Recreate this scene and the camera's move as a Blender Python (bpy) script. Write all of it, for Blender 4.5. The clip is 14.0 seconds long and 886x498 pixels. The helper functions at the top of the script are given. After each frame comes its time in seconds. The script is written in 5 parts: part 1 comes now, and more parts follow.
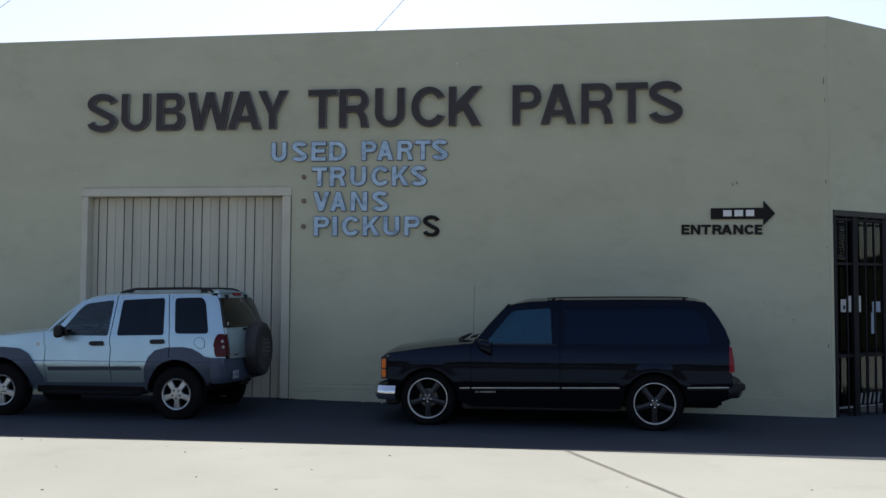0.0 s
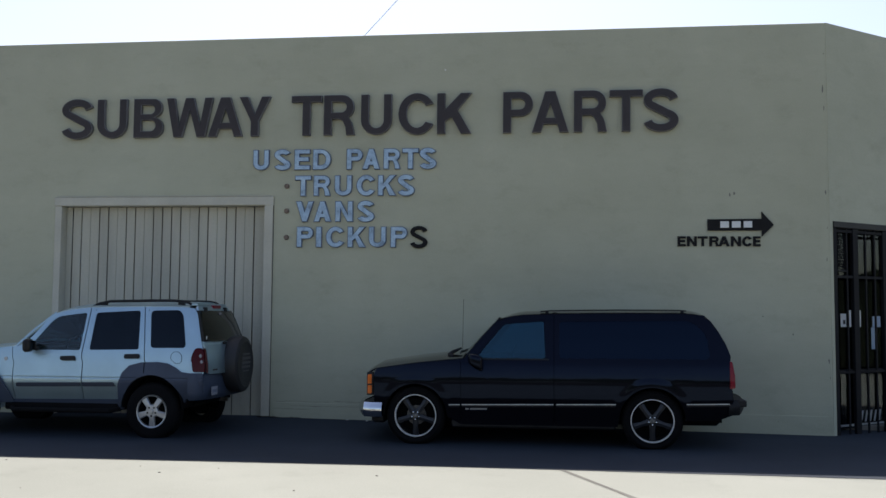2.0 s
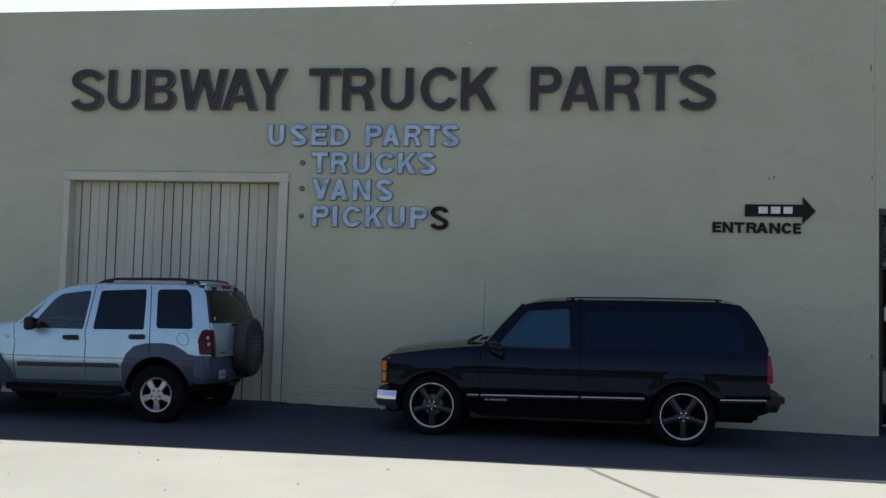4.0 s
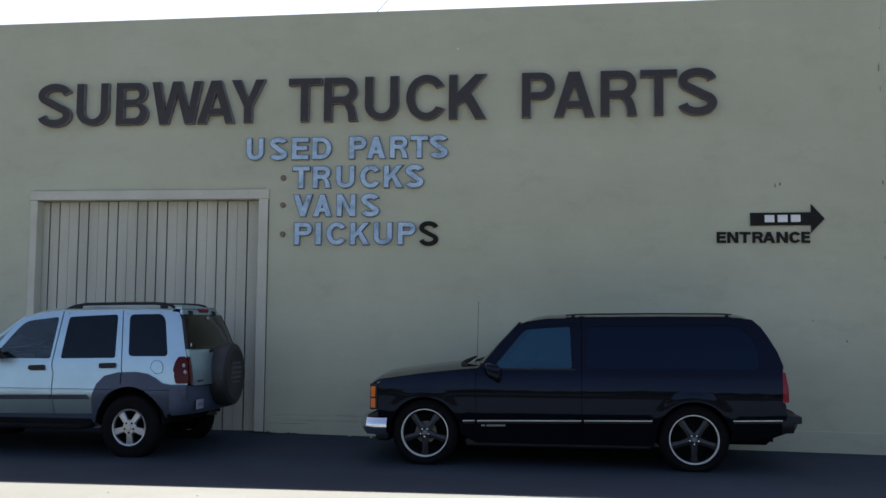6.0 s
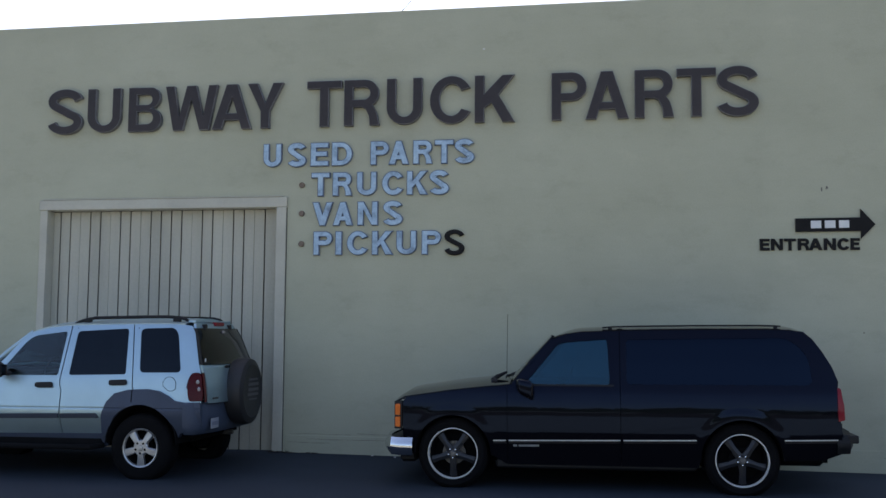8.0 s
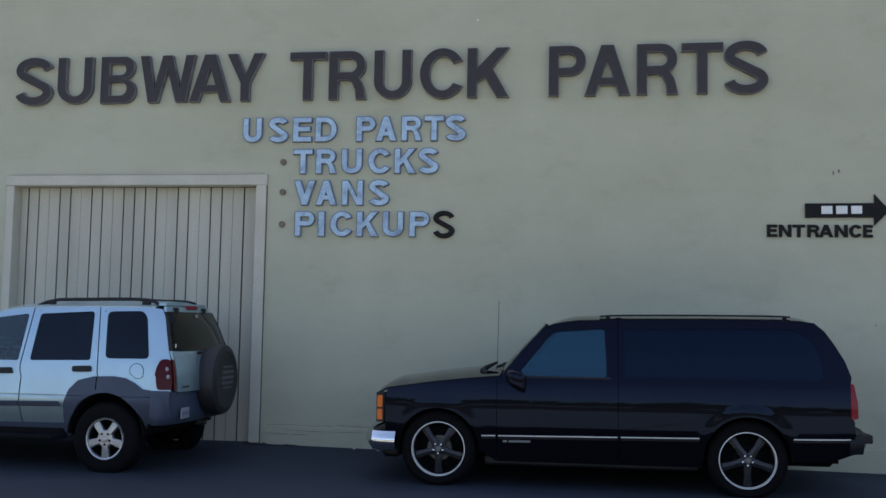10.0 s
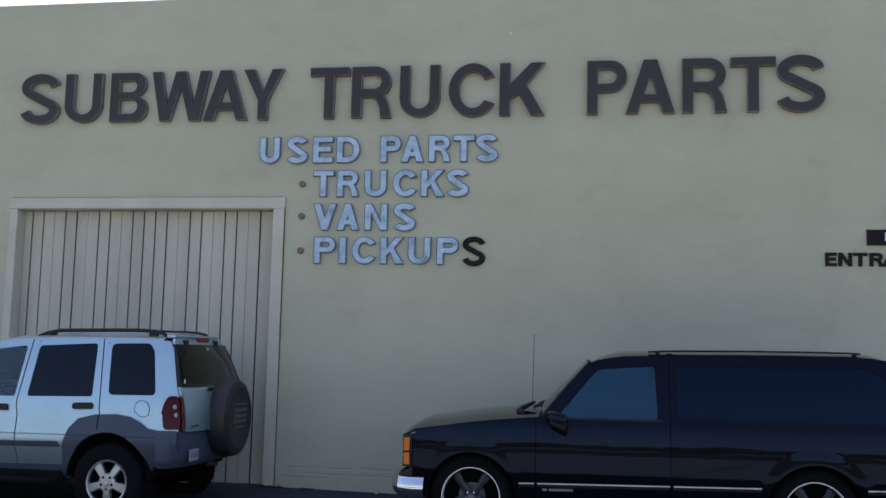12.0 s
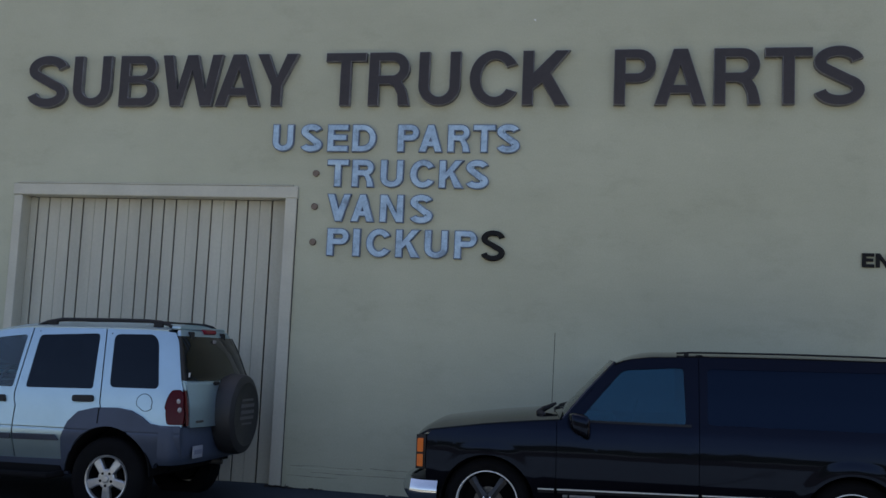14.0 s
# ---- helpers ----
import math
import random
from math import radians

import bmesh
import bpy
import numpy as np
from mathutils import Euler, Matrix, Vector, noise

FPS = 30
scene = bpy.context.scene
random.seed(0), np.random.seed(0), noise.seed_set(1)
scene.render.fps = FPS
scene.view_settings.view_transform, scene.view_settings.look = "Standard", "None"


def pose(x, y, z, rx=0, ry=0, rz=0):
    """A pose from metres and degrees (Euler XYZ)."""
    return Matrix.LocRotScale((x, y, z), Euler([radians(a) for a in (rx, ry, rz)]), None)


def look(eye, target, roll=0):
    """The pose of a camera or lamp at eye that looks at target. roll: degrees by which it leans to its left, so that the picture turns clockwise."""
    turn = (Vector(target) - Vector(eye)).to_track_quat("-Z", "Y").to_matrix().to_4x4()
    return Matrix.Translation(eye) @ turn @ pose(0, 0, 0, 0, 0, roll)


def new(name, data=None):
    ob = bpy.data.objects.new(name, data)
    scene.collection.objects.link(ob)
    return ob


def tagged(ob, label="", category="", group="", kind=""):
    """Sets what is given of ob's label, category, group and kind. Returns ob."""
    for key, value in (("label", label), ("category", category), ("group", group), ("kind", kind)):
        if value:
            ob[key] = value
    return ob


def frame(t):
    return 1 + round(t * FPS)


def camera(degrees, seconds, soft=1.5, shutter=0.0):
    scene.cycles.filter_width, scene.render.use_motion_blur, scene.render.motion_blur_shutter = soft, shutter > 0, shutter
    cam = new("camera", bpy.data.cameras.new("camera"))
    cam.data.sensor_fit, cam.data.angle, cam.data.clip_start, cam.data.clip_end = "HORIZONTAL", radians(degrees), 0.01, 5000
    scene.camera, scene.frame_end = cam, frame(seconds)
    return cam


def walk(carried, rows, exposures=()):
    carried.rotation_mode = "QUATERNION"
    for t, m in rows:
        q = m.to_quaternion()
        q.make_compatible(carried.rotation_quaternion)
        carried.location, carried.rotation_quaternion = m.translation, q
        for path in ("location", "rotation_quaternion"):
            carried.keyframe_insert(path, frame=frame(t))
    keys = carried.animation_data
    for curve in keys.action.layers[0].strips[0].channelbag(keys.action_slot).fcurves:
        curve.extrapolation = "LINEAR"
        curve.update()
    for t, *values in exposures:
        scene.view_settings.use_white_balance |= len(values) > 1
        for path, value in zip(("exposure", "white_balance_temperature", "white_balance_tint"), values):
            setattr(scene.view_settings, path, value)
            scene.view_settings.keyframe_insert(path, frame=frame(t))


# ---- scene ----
cam = camera(48.0, 14.0)
PATH = [
    (0, (4.362, -14.824, 1.711), (4.063, -12.848, 1.801), 0.1),
    (0.5, (4.32, -14.725, 1.681), (4.033, -12.748, 1.778), 0.6),
    (1, (4.285, -14.588, 1.569), (4.0, -12.612, 1.695), 1.2),
    (1.5, (4.245, -14.447, 1.593), (3.971, -12.47, 1.707), 1.3),
    (2, (4.198, -14.319, 1.619), (3.935, -12.34, 1.749), 0.2),
    (2.5, (4.181, -14.177, 1.654), (3.895, -12.2, 1.753), 0.2),
    (3, (4.154, -13.997, 1.608), (3.864, -12.023, 1.746), 0.7),
    (3.2, (4.151, -13.935, 1.591), (3.856, -11.96, 1.7), 0.9),
    (5.3, (4.147, -13.137, 1.63), (3.83, -11.165, 1.731), 1.4),
    (5.5, (4.126, -13.073, 1.651), (3.828, -11.099, 1.771), 1.0),
    (6, (3.99, -12.932, 1.586), (3.706, -10.957, 1.73), 0.2),
    (6.5, (3.945, -12.781, 1.511), (3.644, -10.808, 1.649), 0.1),
    (7, (3.919, -12.601, 1.512), (3.604, -10.632, 1.666), 0.9),
    (7.5, (3.911, -12.436, 1.597), (3.605, -10.464, 1.737), 0.6),
    (8, (3.803, -12.316, 1.577), (3.482, -10.349, 1.749), -0.0),
    (8.2, (3.793, -12.273, 1.588), (3.463, -10.307, 1.747), -0.3),
    (10.3, (3.733, -11.505, 1.575), (3.43, -9.533, 1.721), 1.1),
    (10.5, (3.672, -11.426, 1.603), (3.358, -9.46, 1.793), 1.8),
    (11, (3.64, -11.207, 1.58), (3.301, -9.246, 1.773), 2.3),
    (11.5, (3.588, -10.995, 1.631), (3.273, -9.031, 1.842), 0.6),
    (12, (3.467, -10.844, 1.616), (3.128, -8.884, 1.823), 1.0),
    (12.5, (3.439, -10.658, 1.564), (3.063, -8.715, 1.854), 1.8),
    (13, (3.407, -10.53, 1.602), (3.044, -8.581, 1.87), 1.8),
    (13.5, (3.37, -10.46, 1.585), (3.019, -8.505, 1.821), 2.1),
    (14, (3.346, -10.422, 1.568), (2.981, -8.467, 1.779), 2.1),
]
EXPOSURES = [(0.0, 1.014, 7190, 16), (3.0, 1.014, 7240, 16), (5.5, 1.244, 7250, 17), (7.5, 1.394, 7150, 17), (10.5, 1.654, 7120, 18), (12.5, 1.634, 7220, 20), (13.0, 1.374, 7170, 19), (14.0, 1.294, 7120, 18)]
walk(cam, [(t, look(eye, target, roll)) for t, eye, target, roll in PATH], EXPOSURES)

from mathutils.geometry import tessellate_polygon

# ---- light: sun behind the building, clear hazy sky ----
SUN = Vector((-0.8, 3.75, 5.75)).normalized()
world = bpy.data.worlds.new("sky")
scene.world = world
world.use_nodes = True
wn = world.node_tree
sky = wn.nodes.new("ShaderNodeTexSky")
sky.sky_type = "NISHITA"
sky.sun_disc = False
sky.sun_elevation = math.asin(SUN.z)
sky.sun_rotation = math.atan2(SUN.x, SUN.y) % (2 * math.pi)
sky.air_density, sky.dust_density, sky.ozone_density = 1.0, 1.7, 2.6
wn.links.new(sky.outputs[0], wn.nodes["Background"].inputs[0])
wn.nodes["Background"].inputs[1].default_value = 0.1
sun_data = bpy.data.lights.new("sun", "SUN")
sun_data.energy, sun_data.angle, sun_data.color = 4.2, radians(0.53), (1.0, 0.985, 0.955)
sun = new("sun", sun_data)
sun.matrix_world = look(SUN * 60, (0, 0, 0))


# ---- materials ----
def nodes_of(name):
    m = bpy.data.materials.new(name)
    m.use_nodes = True
    nt = m.node_tree
    return m, nt, nt.nodes["Principled BSDF"]


def noise_at(nt, scale, detail=4.0, rough=0.6, stretch=(1, 1, 1), space="Object"):
    co = nt.nodes.new("ShaderNodeTexCoord")
    mp = nt.nodes.new("ShaderNodeMapping")
    mp.inputs["Scale"].default_value = stretch
    tx = nt.nodes.new("ShaderNodeTexNoise")
    tx.inputs["Scale"].default_value = scale
    tx.inputs["Detail"].default_value = detail
    tx.inputs["Roughness"].default_value = rough
    nt.links.new(co.outputs[space], mp.inputs[0])
    nt.links.new(mp.outputs[0], tx.inputs["Vector"])
    return tx.outputs["Fac"]


def ramp(nt, fac, stops):
    r = nt.nodes.new("ShaderNodeValToRGB")
    els = r.color_ramp.elements
    while len(els) < len(stops):
        els.new(0.5)
    for e, (p, c) in zip(els, stops):
        e.position, e.color = p, (*c, 1)
    nt.links.new(fac, r.inputs[0])
    return r.outputs[0]


def mixed(nt, a, b, fac, mode="MULTIPLY"):
    x = nt.nodes.new("ShaderNodeMix")
    x.data_type, x.blend_type = "RGBA", mode
    if isinstance(fac, float):
        x.inputs[0].default_value = fac
    else:
        nt.links.new(fac, x.inputs[0])
    for sock, v in ((x.inputs[6], a), (x.inputs[7], b)):
        if isinstance(v, tuple):
            sock.default_value = (*v, 1)
        else:
            nt.links.new(v, sock)
    return x.outputs[2]


def bump(nt, bsdf, height, strength, dist):
    b = nt.nodes.new("ShaderNodeBump")
    b.inputs["Strength"].default_value, b.inputs["Distance"].default_value = strength, dist
    nt.links.new(height, b.inputs["Height"])
    if bsdf.inputs["Normal"].is_linked:
        nt.links.new(bsdf.inputs["Normal"].links[0].from_socket, b.inputs["Normal"])
    nt.links.new(b.outputs[0], bsdf.inputs["Normal"])


def grainy(name, colour, rough=0.8, big=0.35, fine=25.0, var=0.18, metal=0.0, rel=0.3, dist=0.004, coat=0.0, spec=0.5, stretch=(1, 1, 1)):
    """A surface with large soft stains, fine grain and a little relief."""
    m, nt, b = nodes_of(name)
    c = Vector(colour)
    s1 = ramp(nt, noise_at(nt, big, 5, 0.6, stretch), [(0.3, c * (1 - var)), (0.7, c * (1 + var * 0.6))])
    s2 = ramp(nt, noise_at(nt, fine, 3), [(0.25, (1 - var * 0.8,) * 3), (0.75, (1.0,) * 3)])
    nt.links.new(mixed(nt, s1, s2, 0.8), b.inputs["Base Color"])
    b.inputs["Roughness"].default_value, b.inputs["Metallic"].default_value = rough, metal
    b.inputs["Coat Weight"].default_value = coat
    b.inputs["Specular IOR Level"].default_value = spec
    if rel:
        bump(nt, b, noise_at(nt, fine * 2, 4), rel, dist)
    return m


def stucco_paint():
    m, nt, b = nodes_of("painted_stucco")
    base = ramp(nt, noise_at(nt, 0.35, 6, 0.65), [(0.3, (0.448, 0.444, 0.326)), (0.55, (0.497, 0.495, 0.370)), (0.75, (0.537, 0.535, 0.408))])
    runs = ramp(nt, noise_at(nt, 1.1, 5, 0.7, (0.30, 1, 1.3)), [(0.30, (0.86, 0.86, 0.85)), (0.55, (1, 1, 1))])
    patch = ramp(nt, noise_at(nt, 2.3, 7, 0.7, (0.6, 1, 1)), [(0.30, (0.88, 0.87, 0.86)), (0.46, (0.98, 0.98, 0.98)), (0.60, (1.0, 1.0, 1.0)), (0.72, (1.07, 1.06, 1.06))])
    grit = ramp(nt, noise_at(nt, 70, 3), [(0.25, (0.87,) * 3), (0.7, (1,) * 3)])
    c = mixed(nt, mixed(nt, mixed(nt, base, runs, 0.42), patch, 0.95), grit, 0.8)
    nt.links.new(c, b.inputs["Base Color"])
    b.inputs["Roughness"].default_value = 0.88
    b.inputs["Specular IOR Level"].default_value = 0.25
    bump(nt, b, noise_at(nt, 95, 4), 0.35, 0.004)
    bump(nt, b, noise_at(nt, 5, 4, 0.6, (0.35, 1, 1.5)), 0.20, 0.012)
    return m


def ground_paving():
    m, nt, b = nodes_of("worn_concrete")
    base = ramp(nt, noise_at(nt, 0.22, 6, 0.6), [(0.3, (0.212, 0.230, 0.207)), (0.7, (0.264, 0.284, 0.258))])
    spots = ramp(nt, noise_at(nt, 1.7, 7, 0.7), [(0.30, (0.72, 0.72, 0.72)), (0.45, (1, 1, 1))])
    grit = ramp(nt, noise_at(nt, 60, 3), [(0.3, (0.8,) * 3), (0.65, (1,) * 3)])
    nt.links.new(mixed(nt, mixed(nt, base, spots, 0.3), grit, 0.6), b.inputs["Base Color"])
    b.inputs["Roughness"].default_value = 0.9
    b.inputs["Specular IOR Level"].default_value = 0.2
    bump(nt, b, noise_at(nt, 80, 4), 0.3, 0.004)
    return m


def glass_of(name, tint, rough=0.0, mix=0.0, ior=1.38, gloss_tint=(1.0, 1.0, 1.0)):
    """Thin tinted glass: a clear layer of the tint, with a mirror gloss that grows at grazing angles."""
    m = bpy.data.materials.new(name)
    m.use_nodes = True
    nt = m.node_tree
    nt.nodes.remove(nt.nodes["Principled BSDF"])
    tr = nt.nodes.new("ShaderNodeBsdfTransparent")
    tr.inputs[0].default_value = (*tint, 1)
    gl = nt.nodes.new("ShaderNodeBsdfGlossy")
    gl.inputs["Roughness"].default_value = rough
    gl.inputs["Color"].default_value = (*gloss_tint, 1)
    fr = nt.nodes.new("ShaderNodeFresnel")
    fr.inputs[0].default_value = ior
    mx = nt.nodes.new("ShaderNodeMixShader")
    if mix:
        ad = nt.nodes.new("ShaderNodeMath")
        ad.operation = "ADD"
        ad.inputs[1].default_value = mix
        nt.links.new(fr.outputs[0], ad.inputs[0])
        nt.links.new(ad.outputs[0], mx.inputs[0])
    else:
        nt.links.new(fr.outputs[0], mx.inputs[0])
    nt.links.new(tr.outputs[0], mx.inputs[1])
    nt.links.new(gl.outputs[0], mx.inputs[2])
    nt.links.new(mx.outputs[0], nt.nodes["Material Output"].inputs[0])
    return m


def paint(name, colour, rough=0.3, metal=0.0, coat=1.0, spec=0.5, sheen=(1.0, 1.0, 1.0)):
    m, nt, b = nodes_of(name)
    c = Vector(colour)
    dust = ramp(nt, noise_at(nt, 1.6, 6, 0.65), [(0.35, c * 0.93), (0.7, c * 1.05)])
    nt.links.new(dust, b.inputs["Base Color"])
    rr = ramp(nt, noise_at(nt, 9, 5), [(0.3, (rough * 0.95,) * 3), (0.7, (rough * 1.06,) * 3)])
    nt.links.new(rr, b.inputs["Roughness"])
    b.inputs["Metallic"].default_value = metal
    b.inputs["Coat Weight"].default_value = coat
    b.inputs["Coat Roughness"].default_value = 0.04
    b.inputs["Specular Tint"].default_value = (*sheen, 1)
    b.inputs["Specular IOR Level"].default_value = spec
    return m


STUCCO = stucco_paint()
PAVING = ground_paving()
TRIM = grainy("painted_wood_trim", (0.54, 0.515, 0.42), 0.7, 1.5, 40, 0.12)
BOARD = grainy("painted_door_board", (0.51, 0.487, 0.395), 0.72, 2.2, 30, 0.16, stretch=(1, 1, 0.12))
GAP = grainy("dark_gap", (0.035, 0.03, 0.026), 0.9)
LETTER_DARK = grainy("aged_brown_letter", (0.034, 0.024, 0.024), 0.55, 3, 20, 0.35, rel=0.15)
LETTER_EDGE = grainy("worn_letter_edge", (0.18, 0.176, 0.178), 0.7, 6, 40, 0.4)


def faded_letter_paint():
    """Sun-bleached blue enamel, worn differently on every letter."""
    m, nt, b = nodes_of("faded_blue_letter")
    info = nt.nodes.new("ShaderNodeObjectInfo")
    far = nt.nodes.new("ShaderNodeMath")
    far.operation = "MULTIPLY"
    far.inputs[1].default_value = 41.0
    nt.links.new(info.outputs["Random"], far.inputs[0])
    co = nt.nodes.new("ShaderNodeTexCoord")
    add = nt.nodes.new("ShaderNodeVectorMath")
    add.operation = "ADD"
    nt.links.new(co.outputs["Object"], add.inputs[0])
    nt.links.new(far.outputs[0], add.inputs[1])
    facs = []
    for scale, detail in ((7.0, 5.0), (38.0, 3.0)):
        tx = nt.nodes.new("ShaderNodeTexNoise")
        tx.inputs["Scale"].default_value, tx.inputs["Detail"].default_value, tx.inputs["Roughness"].default_value = scale, detail, 0.65
        nt.links.new(add.outputs[0], tx.inputs["Vector"])
        facs.append(tx.outputs["Fac"])
    base = ramp(nt, facs[0], [(0.30, (0.22, 0.30, 0.38)), (0.43, (0.34, 0.48, 0.61)), (0.58, (0.42, 0.58, 0.71)), (0.72, (0.51, 0.64, 0.71))])
    fine = ramp(nt, facs[1], [(0.3, (0.80,) * 3), (0.6, (1.0,) * 3)])
    nt.links.new(mixed(nt, base, fine, 0.8), b.inputs["Base Color"])
    b.inputs["Roughness"].default_value = 0.55
    return m


LETTER_BLUE = faded_letter_paint()
LETTER_BLUE_EDGE = grainy("dull_blue_edge", (0.17, 0.22, 0.31), 0.6, 6, 25, 0.3)
LETTER_BLACK = grainy("black_letter", (0.011, 0.010, 0.0105), 0.6, 5, 30, 0.3, spec=0.2)
RUST = grainy("rusty_stub", (0.20, 0.15, 0.115), 0.85, 8, 40, 0.4)
SIGN_WHITE = grainy("sign_white", (0.74, 0.74, 0.72), 0.6, 6, 40, 0.08)
IRON = grainy("black_painted_iron", (0.009, 0.009, 0.011), 0.6, 5, 40, 0.3, spec=0.15)
DARK_HEADER = grainy("dark_header", (0.030, 0.028, 0.022), 0.7, 3, 30, 0.25)
# asphalt tone lowered to carry the shade of the building
SHADE_ASPHALT = grainy("shade_dark_asphalt", (0.027, 0.037, 0.050), 0.9, 0.5, 70, 0.22, rel=0.4, dist=0.004, spec=0.2)
# brown tone chosen for the reflections in the black flank
STREET = grainy("street_asphalt", (0.082, 0.066, 0.050), 0.9, 0.3, 60, 0.22, rel=0.4, dist=0.004, spec=0.2)
TAR = grainy("joint_filler", (0.098, 0.103, 0.094), 0.85, 2, 30, 0.3)
ROOFING = grainy("roof_felt", (0.22, 0.21, 0.2), 0.9)
BACK_WALL = grainy("backdrop_green", (0.050, 0.062, 0.030), 0.9, 0.3, 3, 0.6)
SHOP_GLASS = glass_of("shop_glass", (0.62, 0.64, 0.64), 0.0, 0.0, 1.45, (0.85, 0.97, 1.0))
INTERIOR = grainy("shop_interior", (0.22, 0.20, 0.17), 0.8, 1, 10, 0.3)


# ---- builders ----
def link(name, bm, mats, parent=None, label="", smooth=False):
    me = bpy.data.meshes.new(name)
    bmesh.ops.recalc_face_normals(bm, faces=bm.faces)
    bm.to_mesh(me)
    bm.free()
    for m in mats if isinstance(mats, (list, tuple)) else [mats]:
        me.materials.append(m)
    if smooth:
        me.shade_smooth()
        me.set_sharp_from_angle(angle=radians(32))
    ob = new(name, me)
    if parent:
        ob.parent = parent
    if label:
        ob["label"] = label
    return ob


def part(name, bm, mat, parent, label="", smooth=False):
    return link(name, bm, mat, parent, label, smooth)


def box(x0, x1, y0, y1, z0, z1, bev=0.0, bm=None, seg=1):
    bm = bm or bmesh.new()
    vs = [bm.verts.new((x, y, z)) for z in (z0, z1) for y in (y0, y1) for x in (x0, x1)]
    fs = [bm.faces.new([vs[i] for i in q]) for q in ((0, 2, 3, 1), (4, 5, 7, 6), (0, 1, 5, 4), (2, 6, 7, 3), (0, 4, 6, 2), (1, 3, 7, 5))]
    if bev:
        es = {e for f in fs for e in f.edges}
        bmesh.ops.bevel(bm, geom=list(es), offset=bev, segments=seg, affect="EDGES", profile=0.5)
    return bm


def prism(poly, y0, y1, bm=None, holes=()):
    """A plate with the outline poly of (x, z), from y0 to y1."""
    bm = bm or bmesh.new()
    loops = [list(poly), *[list(h) for h in holes]]
    flat = [p for lp in loops for p in lp]
    tris = tessellate_polygon([[Vector((p[0], p[1], 0)) for p in lp] for lp in loops])
    a = [bm.verts.new((x, y0, z)) for x, z in flat]
    b = [bm.verts.new((x, y1, z)) for x, z in flat]
    for t in tris:
        try:
            bm.faces.new([a[i] for i in t])
            bm.faces.new([b[i] for i in reversed(t)])
        except ValueError:
            pass
    n = 0
    for lp in loops:
        k = len(lp)
        for i in range(k):
            j = (i + 1) % k
            bm.faces.new((a[n + i], a[n + j], b[n + j], b[n + i]))
        n += k
    return bm


def tube(points, r, bm=None, seg=8, cap=True):
    """A round bar along points; r may be one radius or one for each point."""
    bm = bm or bmesh.new()
    pts = [Vector(p) for p in points]
    rs = r if isinstance(r, (list, tuple)) else [r] * len(pts)
    rings = []
    for i, p in enumerate(pts):
        d = (pts[min(i + 1, len(pts) - 1)] - pts[max(i - 1, 0)]).normalized()
        up = Vector((0, 0, 1)) if abs(d.z) < 0.9 else Vector((1, 0, 0))
        u = d.cross(up).normalized()
        v = d.cross(u)
        rings.append([bm.verts.new(p + rs[i] * (math.cos(a) * u + math.sin(a) * v)) for a in (2 * math.pi * k / seg for k in range(seg))])
    for q, w in zip(rings, rings[1:]):
        for k in range(seg):
            bm.faces.new((q[k], q[(k + 1) % seg], w[(k + 1) % seg], w[k]))
    if cap:
        bm.faces.new(rings[0])
        bm.faces.new(rings[-1])
    return bm


def lathe(profile, seg=40, bm=None, centre=(0, 0, 0)):
    """A ring or disc turned round the y axis, from (radius, y) pairs."""
    bm = bm or bmesh.new()
    c = Vector(centre)
    rings = []
    for r, y in profile:
        if r < 1e-5:
            rings.append([bm.verts.new(c + Vector((0, y, 0)))])
        else:
            rings.append([bm.verts.new(c + Vector((r * math.cos(a), y, r * math.sin(a)))) for a in (2 * math.pi * k / seg for k in range(seg))])
    for q, w in zip(rings, rings[1:]):
        for k in range(seg):
            j = (k + 1) % seg
            if len(q) == 1 and len(w) == 1:
                continue
            if len(q) == 1:
                bm.faces.new((q[0], w[j], w[k]))
            elif len(w) == 1:
                bm.faces.new((q[k], q[j], w[0]))
            else:
                bm.faces.new((q[k], q[j], w[j], w[k]))
    return bm


# ---- ground ----
bm = bmesh.new()
rows = [[bm.verts.new((x, y, z)) for x in (-600, -60, -24.05, 0, 23.6, 60, 600)] for y, z in ((-600, 0), (-60, 0), (-8, 0), (-3.45, 0), (-3.0, -0.22), (60, -0.22), (600, -0.22))]
for a, b in zip(rows, rows[1:]):
    for k in range(6):
        bm.faces.new((a[k], a[k + 1], b[k + 1], b[k]))
tagged(link("ground", bm, PAVING), "worn grey concrete paving running past the building", "ground", kind="structure")
J0, J1 = Vector((4.01, -3.66, 0)), Vector((5.71, -7.60, 0))
jd = (J1 - J0).normalized()
jn = Vector((-jd.y, jd.x, 0))
bm = bmesh.new()
quad = []
for k in range(25):
    p = J0 + (J1 - J0) * k / 24
    w = 0.025 + 0.007 * noise.noise(p * 2.3)
    p = p + jn * 0.012 * noise.noise(p * 1.7 + Vector((9, 0, 0)))
    quad.append((bm.verts.new(p - jn * w + Vector((0, 0, 0.004))), bm.verts.new(p + jn * w + Vector((0, 0, 0.004)))))
for (a, b), (c, d) in zip(quad, quad[1:]):
    bm.faces.new((a, b, d, c))
tagged(link("paving_joint", bm, TAR), "dark filled joint across the concrete paving", "joint", kind="structure")

# street sheet out of view under the camera, added to darken the cars' reflections
bm = bmesh.new()
bmesh.ops.create_grid(bm, x_segments=6, y_segments=2, size=1.0)
bmesh.ops.scale(bm, verts=bm.verts, vec=(120.0, 20.0, 1.0))
ob = tagged(link("road", bm, STREET), "brownish street sheet out of view, added to darken the car reflections", "road", kind="structure")
ob.location = (0, -27.75, 0.005)

